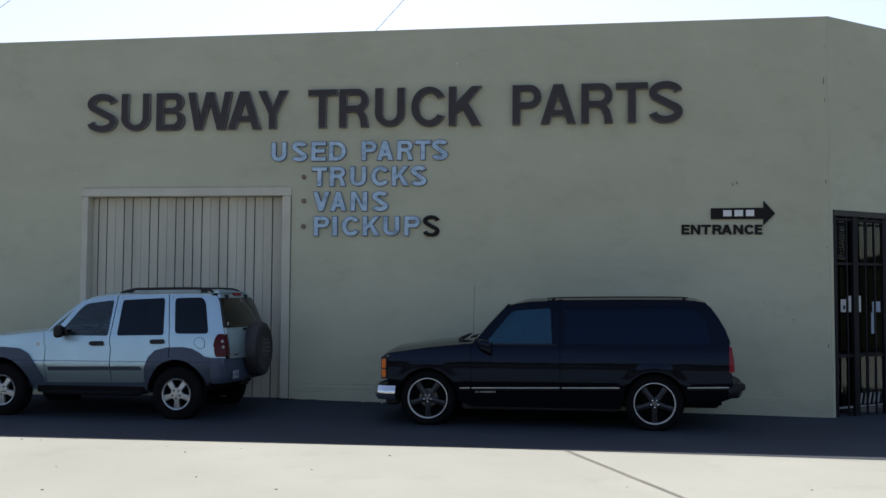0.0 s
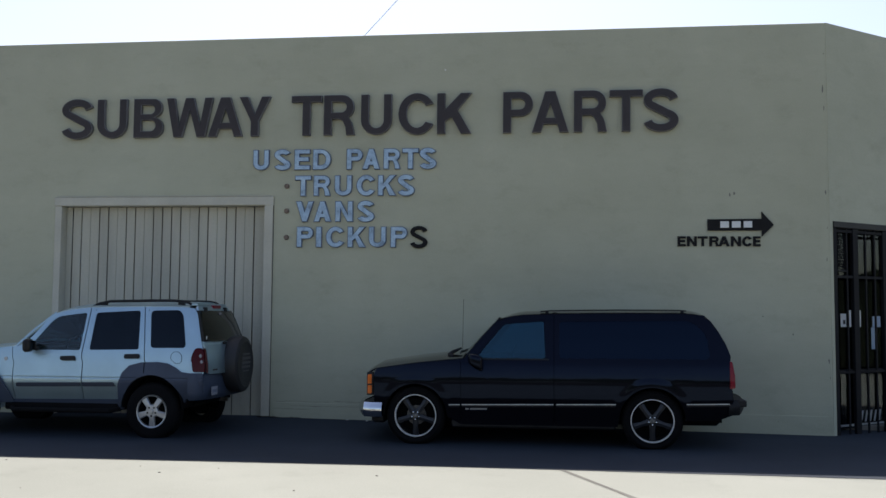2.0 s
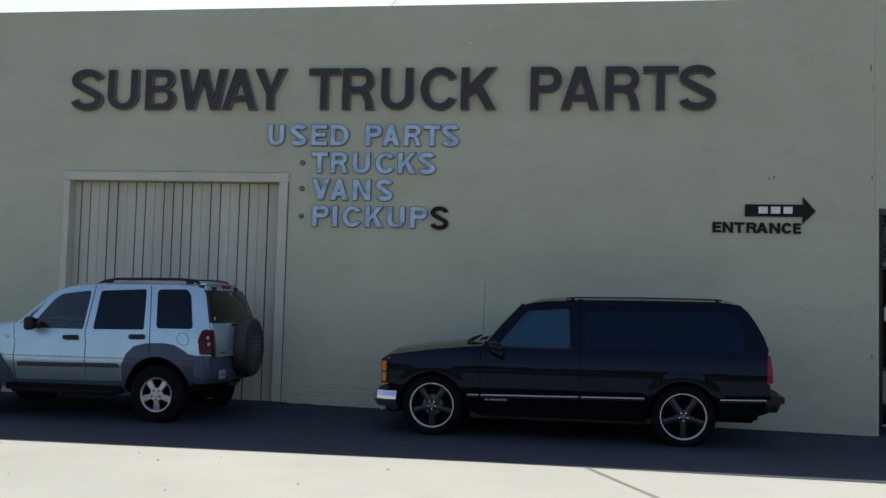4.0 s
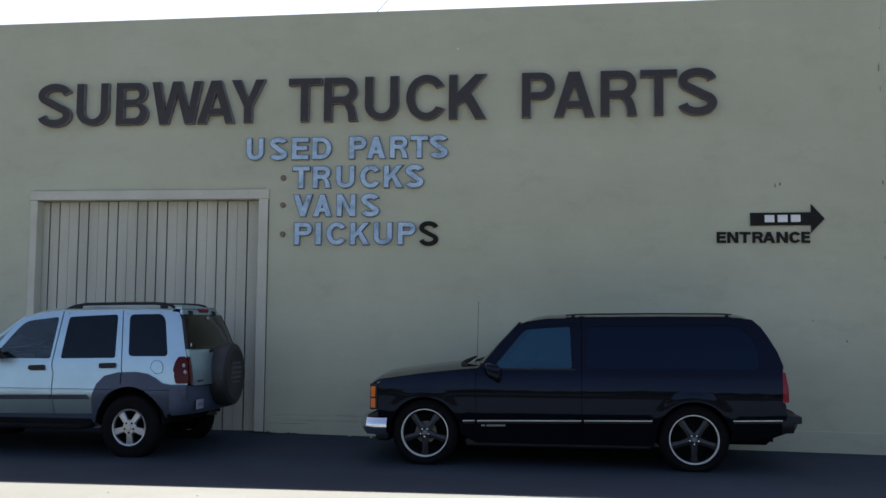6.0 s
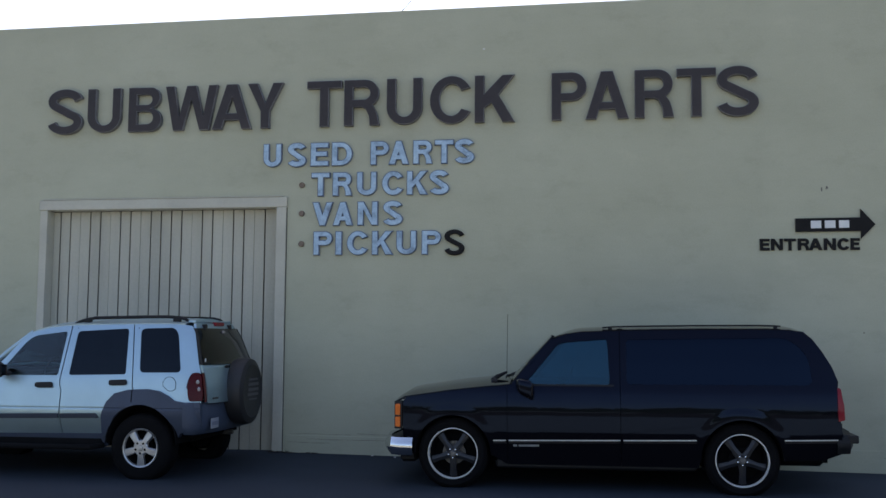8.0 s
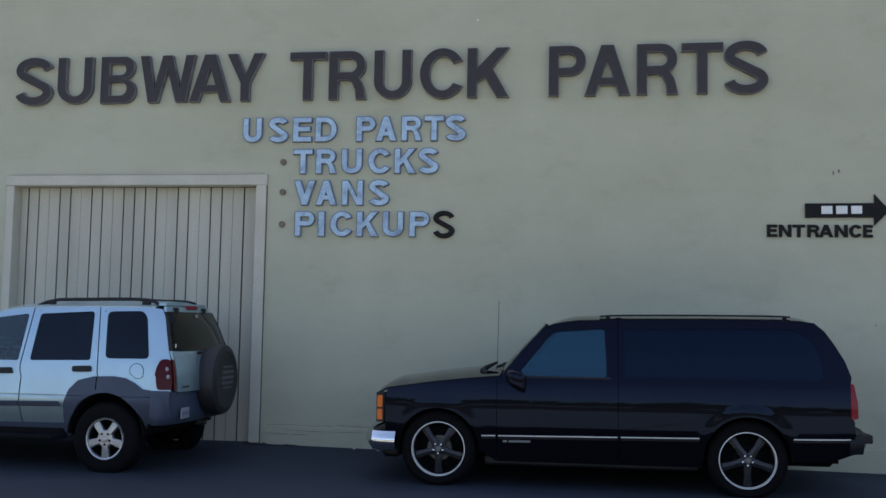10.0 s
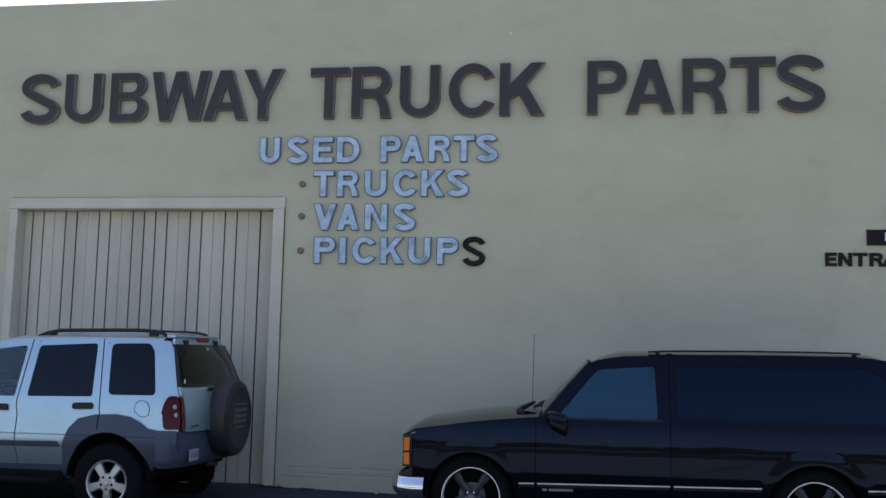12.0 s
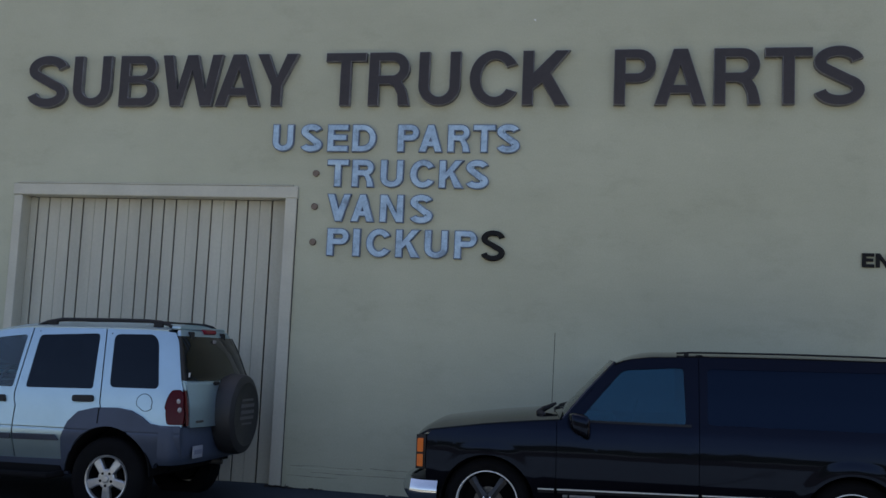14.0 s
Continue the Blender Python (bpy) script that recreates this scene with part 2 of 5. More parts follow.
# asphalt apron, the building's shade put into its colour, edge along the shadow line
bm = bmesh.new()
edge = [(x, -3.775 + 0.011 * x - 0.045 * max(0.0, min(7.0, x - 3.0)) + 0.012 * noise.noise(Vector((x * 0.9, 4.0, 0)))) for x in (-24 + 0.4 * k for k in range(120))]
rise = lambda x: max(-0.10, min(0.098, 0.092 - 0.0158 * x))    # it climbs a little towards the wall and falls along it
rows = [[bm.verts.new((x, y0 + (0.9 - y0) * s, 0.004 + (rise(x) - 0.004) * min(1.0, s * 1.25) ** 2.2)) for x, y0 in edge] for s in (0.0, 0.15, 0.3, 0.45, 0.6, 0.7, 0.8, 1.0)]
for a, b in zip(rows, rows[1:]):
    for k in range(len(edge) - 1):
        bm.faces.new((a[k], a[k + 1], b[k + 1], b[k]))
tagged(link("pavement", bm, SHADE_ASPHALT), "worn asphalt apron along the wall, darkened to carry the building's shade", "pavement", kind="structure")

# ---- building ----
X0, XC, ROOF_L, ROOF_R = -16.0, 7.70, 5.805, 5.718
DX0, DX1, DZ = -3.607, -0.388, 3.238          # door opening
WALL_T = 0.25
TILT = 0.40                                  # turn of the letters and door, fitted to the camera's view
roof_at = lambda x: ROOF_L + (ROOF_R - ROOF_L) * (x + 6.0) / (XC + 6.0)
front = [(X0, -0.3), (DX0 - 0.03, -0.3), (DX0 - 0.03, DZ + 0.03), (DX1 + 0.03, DZ + 0.03), (DX1 + 0.03, -0.3), (XC, -0.3), (XC, roof_at(XC)), (X0, roof_at(X0))]
wall = tagged(link("wall_north", prism(front, 0.0, WALL_T), STUCCO), "tan painted stucco front wall with faint stains", "wall", kind="structure")
bev = wall.modifiers.new("soft_edges", "BEVEL")
bev.width, bev.segments, bev.limit_method = 0.02, 2, "ANGLE"
# low stucco band along the foot of the wall
for a, b in ((DX1 + 0.17, 7.62), (X0, DX0 - 0.16)):
    bm = prism([(a, -0.2), (b, -0.2), (b, 0.312 - 0.0106 * max(b, 0.0)), (a, 0.312 - 0.0106 * max(a, 0.0))], -0.017, 0.004)
    tagged(link("baseboard", bm, STUCCO), "low tan stucco band along the wall foot", "wall band", kind="structure")

# chamfered corner with the gated entrance
ANG = radians(40)
CH_LEN = 4.2
ch = Matrix.Translation((XC, 0, 0)) @ Matrix.Rotation(ANG, 4, "Z")
GX0, GX1, GZ = 0.068, 2.35, 2.925
chamfer = [(0.0, -0.3), (GX0, -0.3), (GX0, GZ), (GX1, GZ), (GX1, -0.3), (CH_LEN, -0.3), (CH_LEN, ROOF_R), (0.0, ROOF_R)]
ob = tagged(link("wall_chamfer", prism(chamfer, 0.003, 0.25), STUCCO), "tan stucco corner wall over the entrance", "wall", kind="structure")
ob.matrix_world = ch
end = ch @ Vector((CH_LEN, 0, 0))
tagged(link("wall_side", box(end.x - 0.25, end.x, end.y, end.y + 16, -0.3, ROOF_R), STUCCO), "tan stucco side wall", "wall", kind="structure")
tagged(link("wall_back", box(X0, end.x, end.y + 15.75, end.y + 16, -0.3, ROOF_R - 0.1), STUCCO), "tan stucco back wall", "wall", kind="structure")
tagged(link("wall_west", box(X0, X0 + 0.25, 0.26, end.y + 15.7, -0.3, ROOF_R - 0.1), STUCCO), "tan stucco end wall", "wall", kind="structure")
bm = bmesh.new()
rv = [(X0 + 0.3, 0.3), (XC - 0.1, 0.3), (end.x - 0.35, end.y + 0.1), (end.x - 0.35, end.y + 15.6), (X0 + 0.3, end.y + 15.6)]
lo = [bm.verts.new((x, y, 5.05)) for x, y in rv]
hi = [bm.verts.new((x, y, 5.2)) for x, y in rv]
bm.faces.new(lo)
bm.faces.new(hi)
for i in range(5):
    bm.faces.new((lo[i], lo[(i + 1) % 5], hi[(i + 1) % 5], hi[i]))
tagged(link("roof", bm, ROOFING), "grey felt flat roof behind the parapet", "roof", kind="structure")
# shop interior behind the gate
tagged(link("floor", box(5.0, 12.0, 0.9, 8.0, -0.1, 0.02), INTERIOR), "dark shop floor behind the entrance", "floor", kind="structure")

# ---- big boarded door in the front wall ----
door = tagged(new("door_1"), "tall tan door of vertical grooved boards", "door", kind="structure")
part("door_jamb", box(DX0 - 0.105, DX0, -0.022, 0.18, -0.02, DZ, 0.006), TRIM, door)
part("door_jamb", box(DX1, DX1 + 0.13, -0.030, 0.18, -0.02, DZ, 0.006), TRIM, door)
part("door_head", box(DX0 - 0.115, DX1 + 0.14, -0.034, 0.18, DZ, DZ + 0.135, 0.008), TRIM, door)
# solid dark strip that paints in the shadow line at the jamb's edge
part("jamb_shade_line", box(DX1 + 0.1305, DX1 + 0.139, -0.006, 0.004, 0.0, DZ - 0.002), GAP, door, "dark strip for the shadow line beside the jamb")
part("drip_edge", box(DX0 - 0.06, DX1 + 0.08, -0.040, 0.0, DZ + 0.136, DZ + 0.148, 0.003), TRIM, door, "thin weathered strip over the door head")
part("door_backing", box(DX0 - 0.02, DX1 + 0.02, 0.19, 0.22, 0.0, DZ + 0.02), GAP, door)
PITCH, FIRST = 0.1453, -3.508
NARROW = (2, 5, 8, 13, 16, 19)              # grooves that have nearly closed
edges = [DX0 + 0.002] + [FIRST + PITCH * k for k in range(21)] + [DX1 - 0.002]
for k, (a, b) in enumerate(zip(edges, edges[1:])):
    ga, gb = ((0.004 if q - 1 in NARROW else 0.017) if 0 < q < 22 else 0.0 for q in (k, k + 1))
    ob = part("board", box(a + ga / 2, b - gb / 2, 0.0, 0.022, 0.02, DZ - 0.006, 0.003), BOARD, door)
    ob.location = (0, 0.150 + (0.003 if k % 4 == 1 else 0.0), 0)
door.matrix_world = Matrix.Translation((-2, 0, DZ)) @ Matrix.Rotation(radians(TILT), 4, "Y") @ Matrix.Translation((2, 0, -DZ))


# ---- raised letters ----
def bend(cx, cy, rx, ry, a0, a1, n=10):
    return [(cx + rx * math.cos(radians(a0 + (a1 - a0) * i / n)), cy + ry * math.sin(radians(a0 + (a1 - a0) * i / n))) for i in range(n + 1)]


def bowl(x0, x1, y0, y1, n=12):
    """The outline of a D from its lower left, round its right side, to its upper left."""
    r = min((y1 - y0) / 2, (x1 - x0) * 0.62)
    ry = (y1 - y0) / 2
    return [(x0, y0), *bend(x1 - r, y0 + ry, r, ry, -90, 90, n), (x0, y1)]


def ribbon(path, s, b):
    """A stroke along path, s thick where it runs upright and b thick where it runs level."""
    left, right = [], []
    for i, p in enumerate(path):
        d = (Vector(path[min(i + 1, len(path) - 1)]) - Vector(path[max(i - 1, 0)])).normalized()
        t = math.hypot(b * d.x, s * d.y) / 2
        left.append((p[0] - d.y * t, p[1] + d.x * t))
        right.append((p[0] + d.y * t, p[1] - d.x * t))
    return left + right[::-1]


def outline_of(ch, w, h, s, b):
    """Bold grotesque capitals: the outline and the holes of a letter w wide and h high, with stems s and bars b thick."""
    c = w / 2
    if ch == "T":
        return [(0, h), (0, h - b), (c - s / 2, h - b), (c - s / 2, 0), (c + s / 2, 0), (c + s / 2, h - b), (w, h - b), (w, h)], []
    if ch == "I":
        return [(0, 0), (0, h), (w, h), (w, 0)], []
    if ch == "E":
        m = h * 0.52
        return [(0, 0), (0, h), (w, h), (w, h - b), (s, h - b), (s, m + b / 2), (w * 0.93, m + b / 2), (w * 0.93, m - b / 2), (s, m - b / 2), (s, b), (w, b), (w, 0)], []
    if ch == "U":
        r = 0.36 * h
        return [(0, h), *bend(c, r, c, r, 180, 360, 16), (w, h), (w - s, h), *bend(c, r, c - s, r - b, 360, 180, 16), (s, h)], []
    if ch == "C":
        rx = w / 1.87
        return [*bend(rx, h / 2, rx, h / 2, 30, 330, 26), *bend(rx, h / 2, rx - s, h / 2 - b, 325, 35, 26)], []
    if ch == "S":
        t = (b + s) / 2 * 0.96
        r1, r2 = w / 2 - s * 0.52, w / 2 - s / 2
        up, lo = h * 0.735, h * 0.265
        path = bend(c, up, r1, h - up - b / 2, 8, 215, 16) + bend(c, lo, r2, lo - b / 2, 62, -172, 18)
        return ribbon(path, s, b * 1.06), []
    if ch in "BDPR":
        if ch == "D":
            return [*bowl(0, w, 0, h, 18)], [bowl(s, w - s, b, h - b, 14)]
        if ch == "P":
            k = h * 0.40
            return [(0, 0), (0, h), *bowl(s, w, k, h)[1:-1][::-1], (s, k), (s, 0)], [bowl(s, w - s * 0.95, k + b, h - b)]
        if ch == "R":
            k = h * 0.40
            leg = [(w * 0.90, k * 0.80), (w * 0.955, k * 0.45), (w, 0), (w - s * 1.06, 0), (w * 0.955 - s * 0.98, k * 0.50), (w * 0.80 - s * 0.75, k * 0.90), (w * 0.5, k)]
            top = [p for p in bowl(s, w * 0.98, k, h)[1:-1][::-1] if p[1] > k + 0.06 * h]
            return [(0, 0), (0, h), *top, (w * 0.80, k * 1.12), *leg, (s, k), (s, 0)], [bowl(s, w * 0.98 - s * 0.95, k + b, h - b)]
        m = h * 0.52
        return [(0, 0), (0, h), *bowl(s, w * 0.955, m, h)[1:-2][::-1], *bowl(s, w, 0, m)[1:-1][::-1]], [bowl(s, w - s, b, m - b * 0.42), bowl(s, w * 0.955 - s * 0.95, m + b * 0.5, h - b)]
    if ch in "AV":
        k = 0.36 * w / h
        q = 1.08 * s
        yi = min(h * 0.84, (c - q) / k)
        if ch == "A":
            y0, y1 = 0.20 * h, 0.20 * h + b * 0.92
            return [(0, 0), (0.36 * w, h), (0.64 * w, h), (w, 0), (w - q, 0), (w - q - k * y0, y0), (q + k * y0, y0), (q, 0)], [[(q + k * y1, y1), (w - q - k * y1, y1), (c, yi)]]
        return [(0, h), (0.36 * w, 0), (0.64 * w, 0), (w, h), (w - q, h), (c, h - yi), (q, h)], []
    if ch == "Y":
        return [(0, h), (c - s / 2, h * 0.38), (c - s / 2, 0), (c + s / 2, 0), (c + s / 2, h * 0.38), (w, h), (w - 1.15 * s, h), (c, h * 0.56), (1.15 * s, h)], []
    if ch == "W":
        e = 0.55 * s
        return [(0, h), (0.25 * w - e, 0), (0.25 * w + e, 0), (c, 0.70 * h), (0.75 * w - e, 0), (0.75 * w + e, 0), (w, h), (w - 1.05 * s, h), (0.75 * w - 0.02 * w, 0.30 * h), (c + e, h), (c - e, h), (0.25 * w + 0.02 * w, 0.30 * h), (1.05 * s, h)], []
    if ch == "N":
        return [(0, 0), (0, h), (1.05 * s, h), (w - s, 0.36 * h), (w - s, h), (w, h), (w, 0), (w - 1.05 * s, 0), (s, 0.64 * h), (s, 0)], []
    # K
    return [(0, 0), (0, h), (s, h), (s, 0.60 * h), (w - 1.28 * s, h), (w, h), (0.60 * w, 0.585 * h), (w, 0), (w - 1.28 * s, 0), (0.42 * w, 0.41 * h), (s, 0.30 * h), (s, 0)], []


def pulled_in(loop, d):
    """The loop moved inwards by d, with the corners mitred; a hole runs the other way and so grows."""
    out, n = [], len(loop)
    area = sum(loop[i][0] * loop[(i + 1) % n][1] - loop[(i + 1) % n][0] * loop[i][1] for i in range(n))
    sg = 1 if area > 0 else -1
    for i in range(n):
        p, a, b = Vector(loop[i]), Vector(loop[i - 1]), Vector(loop[(i + 1) % n])
        u, v = p - a, b - p
        if u.length < 1e-6 or v.length < 1e-6:
            out.append(tuple(p))
            continue
        u, v = u.normalized(), v.normalized()
        m = Vector((-u.y - v.y, u.x + v.x)) * sg
        k = max(m.length_squared / 2, 0.35)
        q = p + m * d / k
        out.append((q.x, q.y))
    return out


def letter_mesh(name, ch, w, h, depth, cham, sw, bw):
    """A solid letter standing off the wall, with a chamfer round its face."""
    rim, holes = outline_of(ch, w, h, sw * h, bw * h)
    loops = [rim, *holes]
    inner = [pulled_in(rim, cham), *[pulled_in(q, -cham) for q in holes]]
    bm = bmesh.new()
    rings = []
    for lp, sh in zip(loops, inner):
        rings.append([[bm.verts.new((x, y, z)) for x, z in q] for q, y in ((lp, 0.0), (lp, -depth + cham * 0.8), (sh, -depth))])
    for ring in rings:
        for q, r in zip(ring, ring[1:]):
            for i in range(len(q)):
                j = (i + 1) % len(q)
                f = bm.faces.new((q[i], q[j], r[j], r[i]))
                f.material_index = 1
    face = [v for ring in rings for v in ring[2]]
    for t in tessellate_polygon([[Vector((x, z, 0)) for x, z in q] for q in inner]):
        try:
            bm.faces.new([face[i] for i in t])
        except ValueError:
            pass
    return bm


def letters(row, z0, z1, depth, mats, label, group, cham=0.006, sw=0.20, bw=0.165, name="sign_letter", mid=2.0):
    """A row of letters (character, left, right) on the wall; z0 and z1 hold at x = mid."""
    fall = math.tan(radians(TILT))
    for ch, a, b in row:
        h = z1 - z0
        over = 0.014 * h if ch in "SC" else 0.0
        ob = link(name, letter_mesh(name, ch, b - a, h + 2 * over, depth, cham, sw, bw), [mats[0], mats[-1]])
        ob.location = (a, 0.002, z0 - over - fall * (a - mid))
        ob.rotation_euler = (0, radians(TILT), 0)
        tagged(ob, label, "sign letter", group)

# ---- lettering on the front wall ----
TITLE = [("S", -3.632, -3.127), ("U", -3.050, -2.572), ("B", -2.462, -1.992), ("W", -1.940, -1.209), ("A", -1.280, -0.744), ("Y", -0.797, -0.310), ("T", 0.012, 0.475), ("R", 0.508, 0.976), ("U", 1.070, 1.533), ("C", 1.632, 2.150), ("K", 2.206, 2.710), ("P", 3.172, 3.606), ("A", 3.590, 4.118), ("R", 4.190, 4.660), ("T", 4.695, 5.166), ("S", 5.172, 5.664)]
USED = [("U", -0.576, -0.327), ("S", -0.252, 0.005), ("E", 0.060, 0.304), ("D", 0.343, 0.620), ("P", 0.855, 1.100), ("A", 1.092, 1.361), ("R", 1.410, 1.663), ("T", 1.687, 1.937), ("S", 1.942, 2.200)]
TRUCKS = [("T", 0.074, 0.326), ("R", 0.358, 0.616), ("U", 0.678, 0.940), ("C", 1.007, 1.286), ("K", 1.329, 1.605), ("S", 1.620, 1.877)]
VANS = [("V", 0.091, 0.367), ("A", 0.363, 0.633), ("N", 0.689, 0.959), ("S", 1.020, 1.281)]
PICKUP = [("P", 0.110, 0.363), ("I", 0.402, 0.490), ("C", 0.552, 0.829), ("K", 0.880, 1.157), ("U", 1.198, 1.459), ("P", 1.523, 1.773)]
ENTRY = [("E", 5.633, 5.746), ("N", 5.762, 5.898), ("T", 5.910, 6.046), ("R", 6.069, 6.199), ("A", 6.193, 6.346), ("N", 6.363, 6.500), ("C", 6.517, 6.647), ("E", 6.664, 6.766)]
letters(TITLE, 4.246, 4.844, 0.070, (LETTER_DARK, LETTER_EDGE), "large dark brown raised sign letter with worn edge on stucco", "large dark sign letters")
BLUE = "faded light blue raised sign letter on stucco wall"
letters(USED, 3.740, 4.048, 0.045, (LETTER_BLUE, LETTER_BLUE_EDGE), BLUE, "blue sign letters", 0.010, 0.262, 0.232, mid=1.0)
letters(TRUCKS, 3.348, 3.656, 0.045, (LETTER_BLUE, LETTER_BLUE_EDGE), BLUE, "blue sign letters", 0.010, 0.262, 0.232, mid=1.0)
letters(VANS, 2.967, 3.276, 0.045, (LETTER_BLUE, LETTER_BLUE_EDGE), BLUE, "blue sign letters", 0.010, 0.262, 0.232, mid=0.6)
letters(PICKUP, 2.587, 2.894, 0.045, (LETTER_BLUE, LETTER_BLUE_EDGE), BLUE, "blue sign letters", 0.010, 0.262, 0.232, mid=1.0)
letters([("S", 1.813, 2.068)], 2.576, 2.890, 0.045, (LETTER_BLACK,), "black raised sign letter replacing a lost blue one", "blue sign letters", 0.010, 0.20, 0.16)
letters(ENTRY, 2.577, 2.717, 0.025, (LETTER_BLACK,), "small black raised sign letter below the arrow", "small black sign letters", 0.003, 0.265, 0.225, mid=6.2)
for zb in (3.508, 3.138, 2.744):
    bm = lathe([(0.0, -0.030), (0.030, -0.030), (0.037, -0.024), (0.037, 0.002)], 20)
    ob = tagged(link("bullet_stud", bm, RUST, smooth=True), "round rusty brown stud beside the blue letters", "stud", "bullet studs")
    ob.location = (-0.054, 0, zb)
# arrow sign with number plate bars
arrow = tagged(new("arrow_sign"), "dark arrow sign with white number bars", "sign")
part("arrow_board", prism([(6.048, 2.797), (6.785, 2.797), (6.782, 2.705), (6.947, 2.872), (6.785, 3.058), (6.785, 2.957), (6.048, 2.957)], -0.028, -0.001), LETTER_BLACK, arrow)
for a, b in ((6.208, 6.350), (6.366, 6.510), (6.526, 6.665)):
    part("number_bar", box(a + 0.012, b - 0.012, -0.033, -0.027, 2.836, 2.926, 0.002), SIGN_WHITE, arrow, "plain white bar")

# ---- entrance gate in the corner wall ----
gate = tagged(new("security_gate"), "black iron security gate with upright bars, closed", "gate")
gate.matrix_world = ch
part("header", box(GX0 + 0.003, GX1 - 0.003, -0.015, 0.10, GZ - 0.085, GZ - 0.002, 0.004), DARK_HEADER, gate, "dark brown painted header")
for a, b in ((GX0 + 0.004, GX0 + 0.079), (0.508, 0.622), (1.196, 1.310), (GX1 - 0.055, GX1 - 0.004)):
    part("gate_post", box(a, b, 0.0, 0.05, -0.10, GZ - 0.087, 0.004), IRON, gate)
for a, b in ((GX0 + 0.080, 0.507), (0.623, 1.195), (1.311, GX1 - 0.056)):
    for z in (0.805, 2.135, 2.775):
        part("rail", box(a, b, 0.010, 0.036, z, z + 0.038, 0.003), IRON, gate)
for x in (0.385, 0.812, 1.020, 1.50, 1.69, 1.88, 2.07):
    part("bar", box(x - 0.015, x + 0.015, 0.0125, 0.0335, -0.10, GZ - 0.088, 0.002), IRON, gate)
mesh_rings = bmesh.new()
for i in range(6):
    for j in range(12):
        cx, cz = 0.168 + i * 0.038 + (0.019 if j % 2 else 0), 2.275 + j * 0.041
        tube([(cx, 0.022, cz - 0.026), (cx + 0.019, 0.022, cz), (cx, 0.022, cz + 0.026), (cx - 0.019, 0.022, cz), (cx, 0.022, cz - 0.026)], 0.005, mesh_rings, 4, False)
part("lattice_panel", mesh_rings, IRON, gate, "small diamond lattice panel")
part("lattice_edge", box(0.160, 0.384, 0.014, 0.030, 2.225, 2.250, 0.003), IRON, gate)
# glazed entrance behind the gate
PALE_BLUE = grainy("pale_blue_paper", (0.45, 0.56, 0.68), 0.7)
shop = tagged(new("door_2"), "glazed dark-framed shop entrance behind the gate", "door", kind="structure")
shop.matrix_world = ch
for a, b in ((GX0 + 0.002, GX0 + 0.06), (0.905, 0.985), (1.70, 1.78), (GX1 - 0.06, GX1 - 0.002)):
    part("mullion", box(a, b, 0.30, 0.37, 0.0, GZ - 0.003, 0.004), IRON, shop)
for z0, z1 in ((0.0, 0.06), (0.80, 0.84), (2.86, GZ - 0.003)):
    part("door_rail", box(GX0 + 0.061, GX1 - 0.061, 0.305, 0.365, z0, z1, 0.004), IRON, shop)
for a, b in ((GX0 + 0.061, 0.904), (0.986, 1.699), (1.781, GX1 - 0.061)):
    for z0, z1 in ((0.061, 0.799), (0.841, 2.859)):
        part("pane", box(a, b, 0.33, 0.336, z0, z1), SHOP_GLASS, shop)
for a, b, z0, z1 in ((0.640, 0.765, 1.45, 1.64), (0.822, 0.880, 1.45, 1.69), (1.050, 1.108, 1.45, 1.69)):
    part("notice", box(a, b, 0.322, 0.326, z0, z1), SIGN_WHITE, shop, "small white paper notice on the glass")
part("writing_bar", box(0.690, 0.740, 0.318, 0.321, 1.49, 1.55), GAP, shop, "small dark square on the notice")
part("notice", box(1.352, 1.470, 0.322, 0.326, 1.12, 1.44), PALE_BLUE, shop, "pale blue paper notice on the glass")
part("notice", box(1.385, 1.575, 0.322, 0.326, 1.445, 1.605), PALE_BLUE, shop, "pale blue paper notice on the glass")
FADED = grainy("faded_white_paint", (0.42, 0.43, 0.42), 0.7, 8, 40, 0.3)
for k in range(5):
    x = 1.045 + 0.105 * k
    bm = prism([(x, 0.075), (x + 0.040, 0.075), (x + 0.085, 0.235), (x + 0.045, 0.235)], 0.325, 0.328)
    part("writing_bar", bm, FADED, shop, "faded plain white bar on the glass")
part("sill_strip", box(GX0 + 0.061, GX1 - 0.061, 0.298, 0.304, 0.03, 0.058, 0.002), FADED, shop, "worn pale sill strip")
# counter shape added for the red-brown band reflected in the glass
counter = tagged(new("counter_stand_in"), "dark red-brown counter block added for a band reflected in the shop glass", "counter")
counter.matrix_world = ch
CARTON = grainy("brown_carton", (0.30, 0.22, 0.13), 0.8, 3, 30, 0.2)
# glow of a lamp added to light up the shop inside
FILL_GLOW, _, tube_bsdf = nodes_of("fill_glow")
tube_bsdf.inputs["Emission Color"].default_value = (1.0, 0.93, 0.78, 1)
tube_bsdf.inputs["Emission Strength"].default_value = 12.0
CTR = grainy("red_brown_wood", (0.085, 0.03, 0.018), 0.5, 3, 30, 0.3)
part("counter_front", box(GX0 + 0.02, GX1 + 0.8, 0.95, 1.00, 0.60, 1.08, 0.004), CTR, counter)
part("counter_base", box(GX0 + 0.06, GX1 + 0.8, 1.01, 1.30, 0.02, 0.60, 0.004), INTERIOR, counter)
part("counter_top", box(GX0, GX1 + 0.82, 0.92, 1.45, 1.081, 1.115, 0.006), CTR, counter)
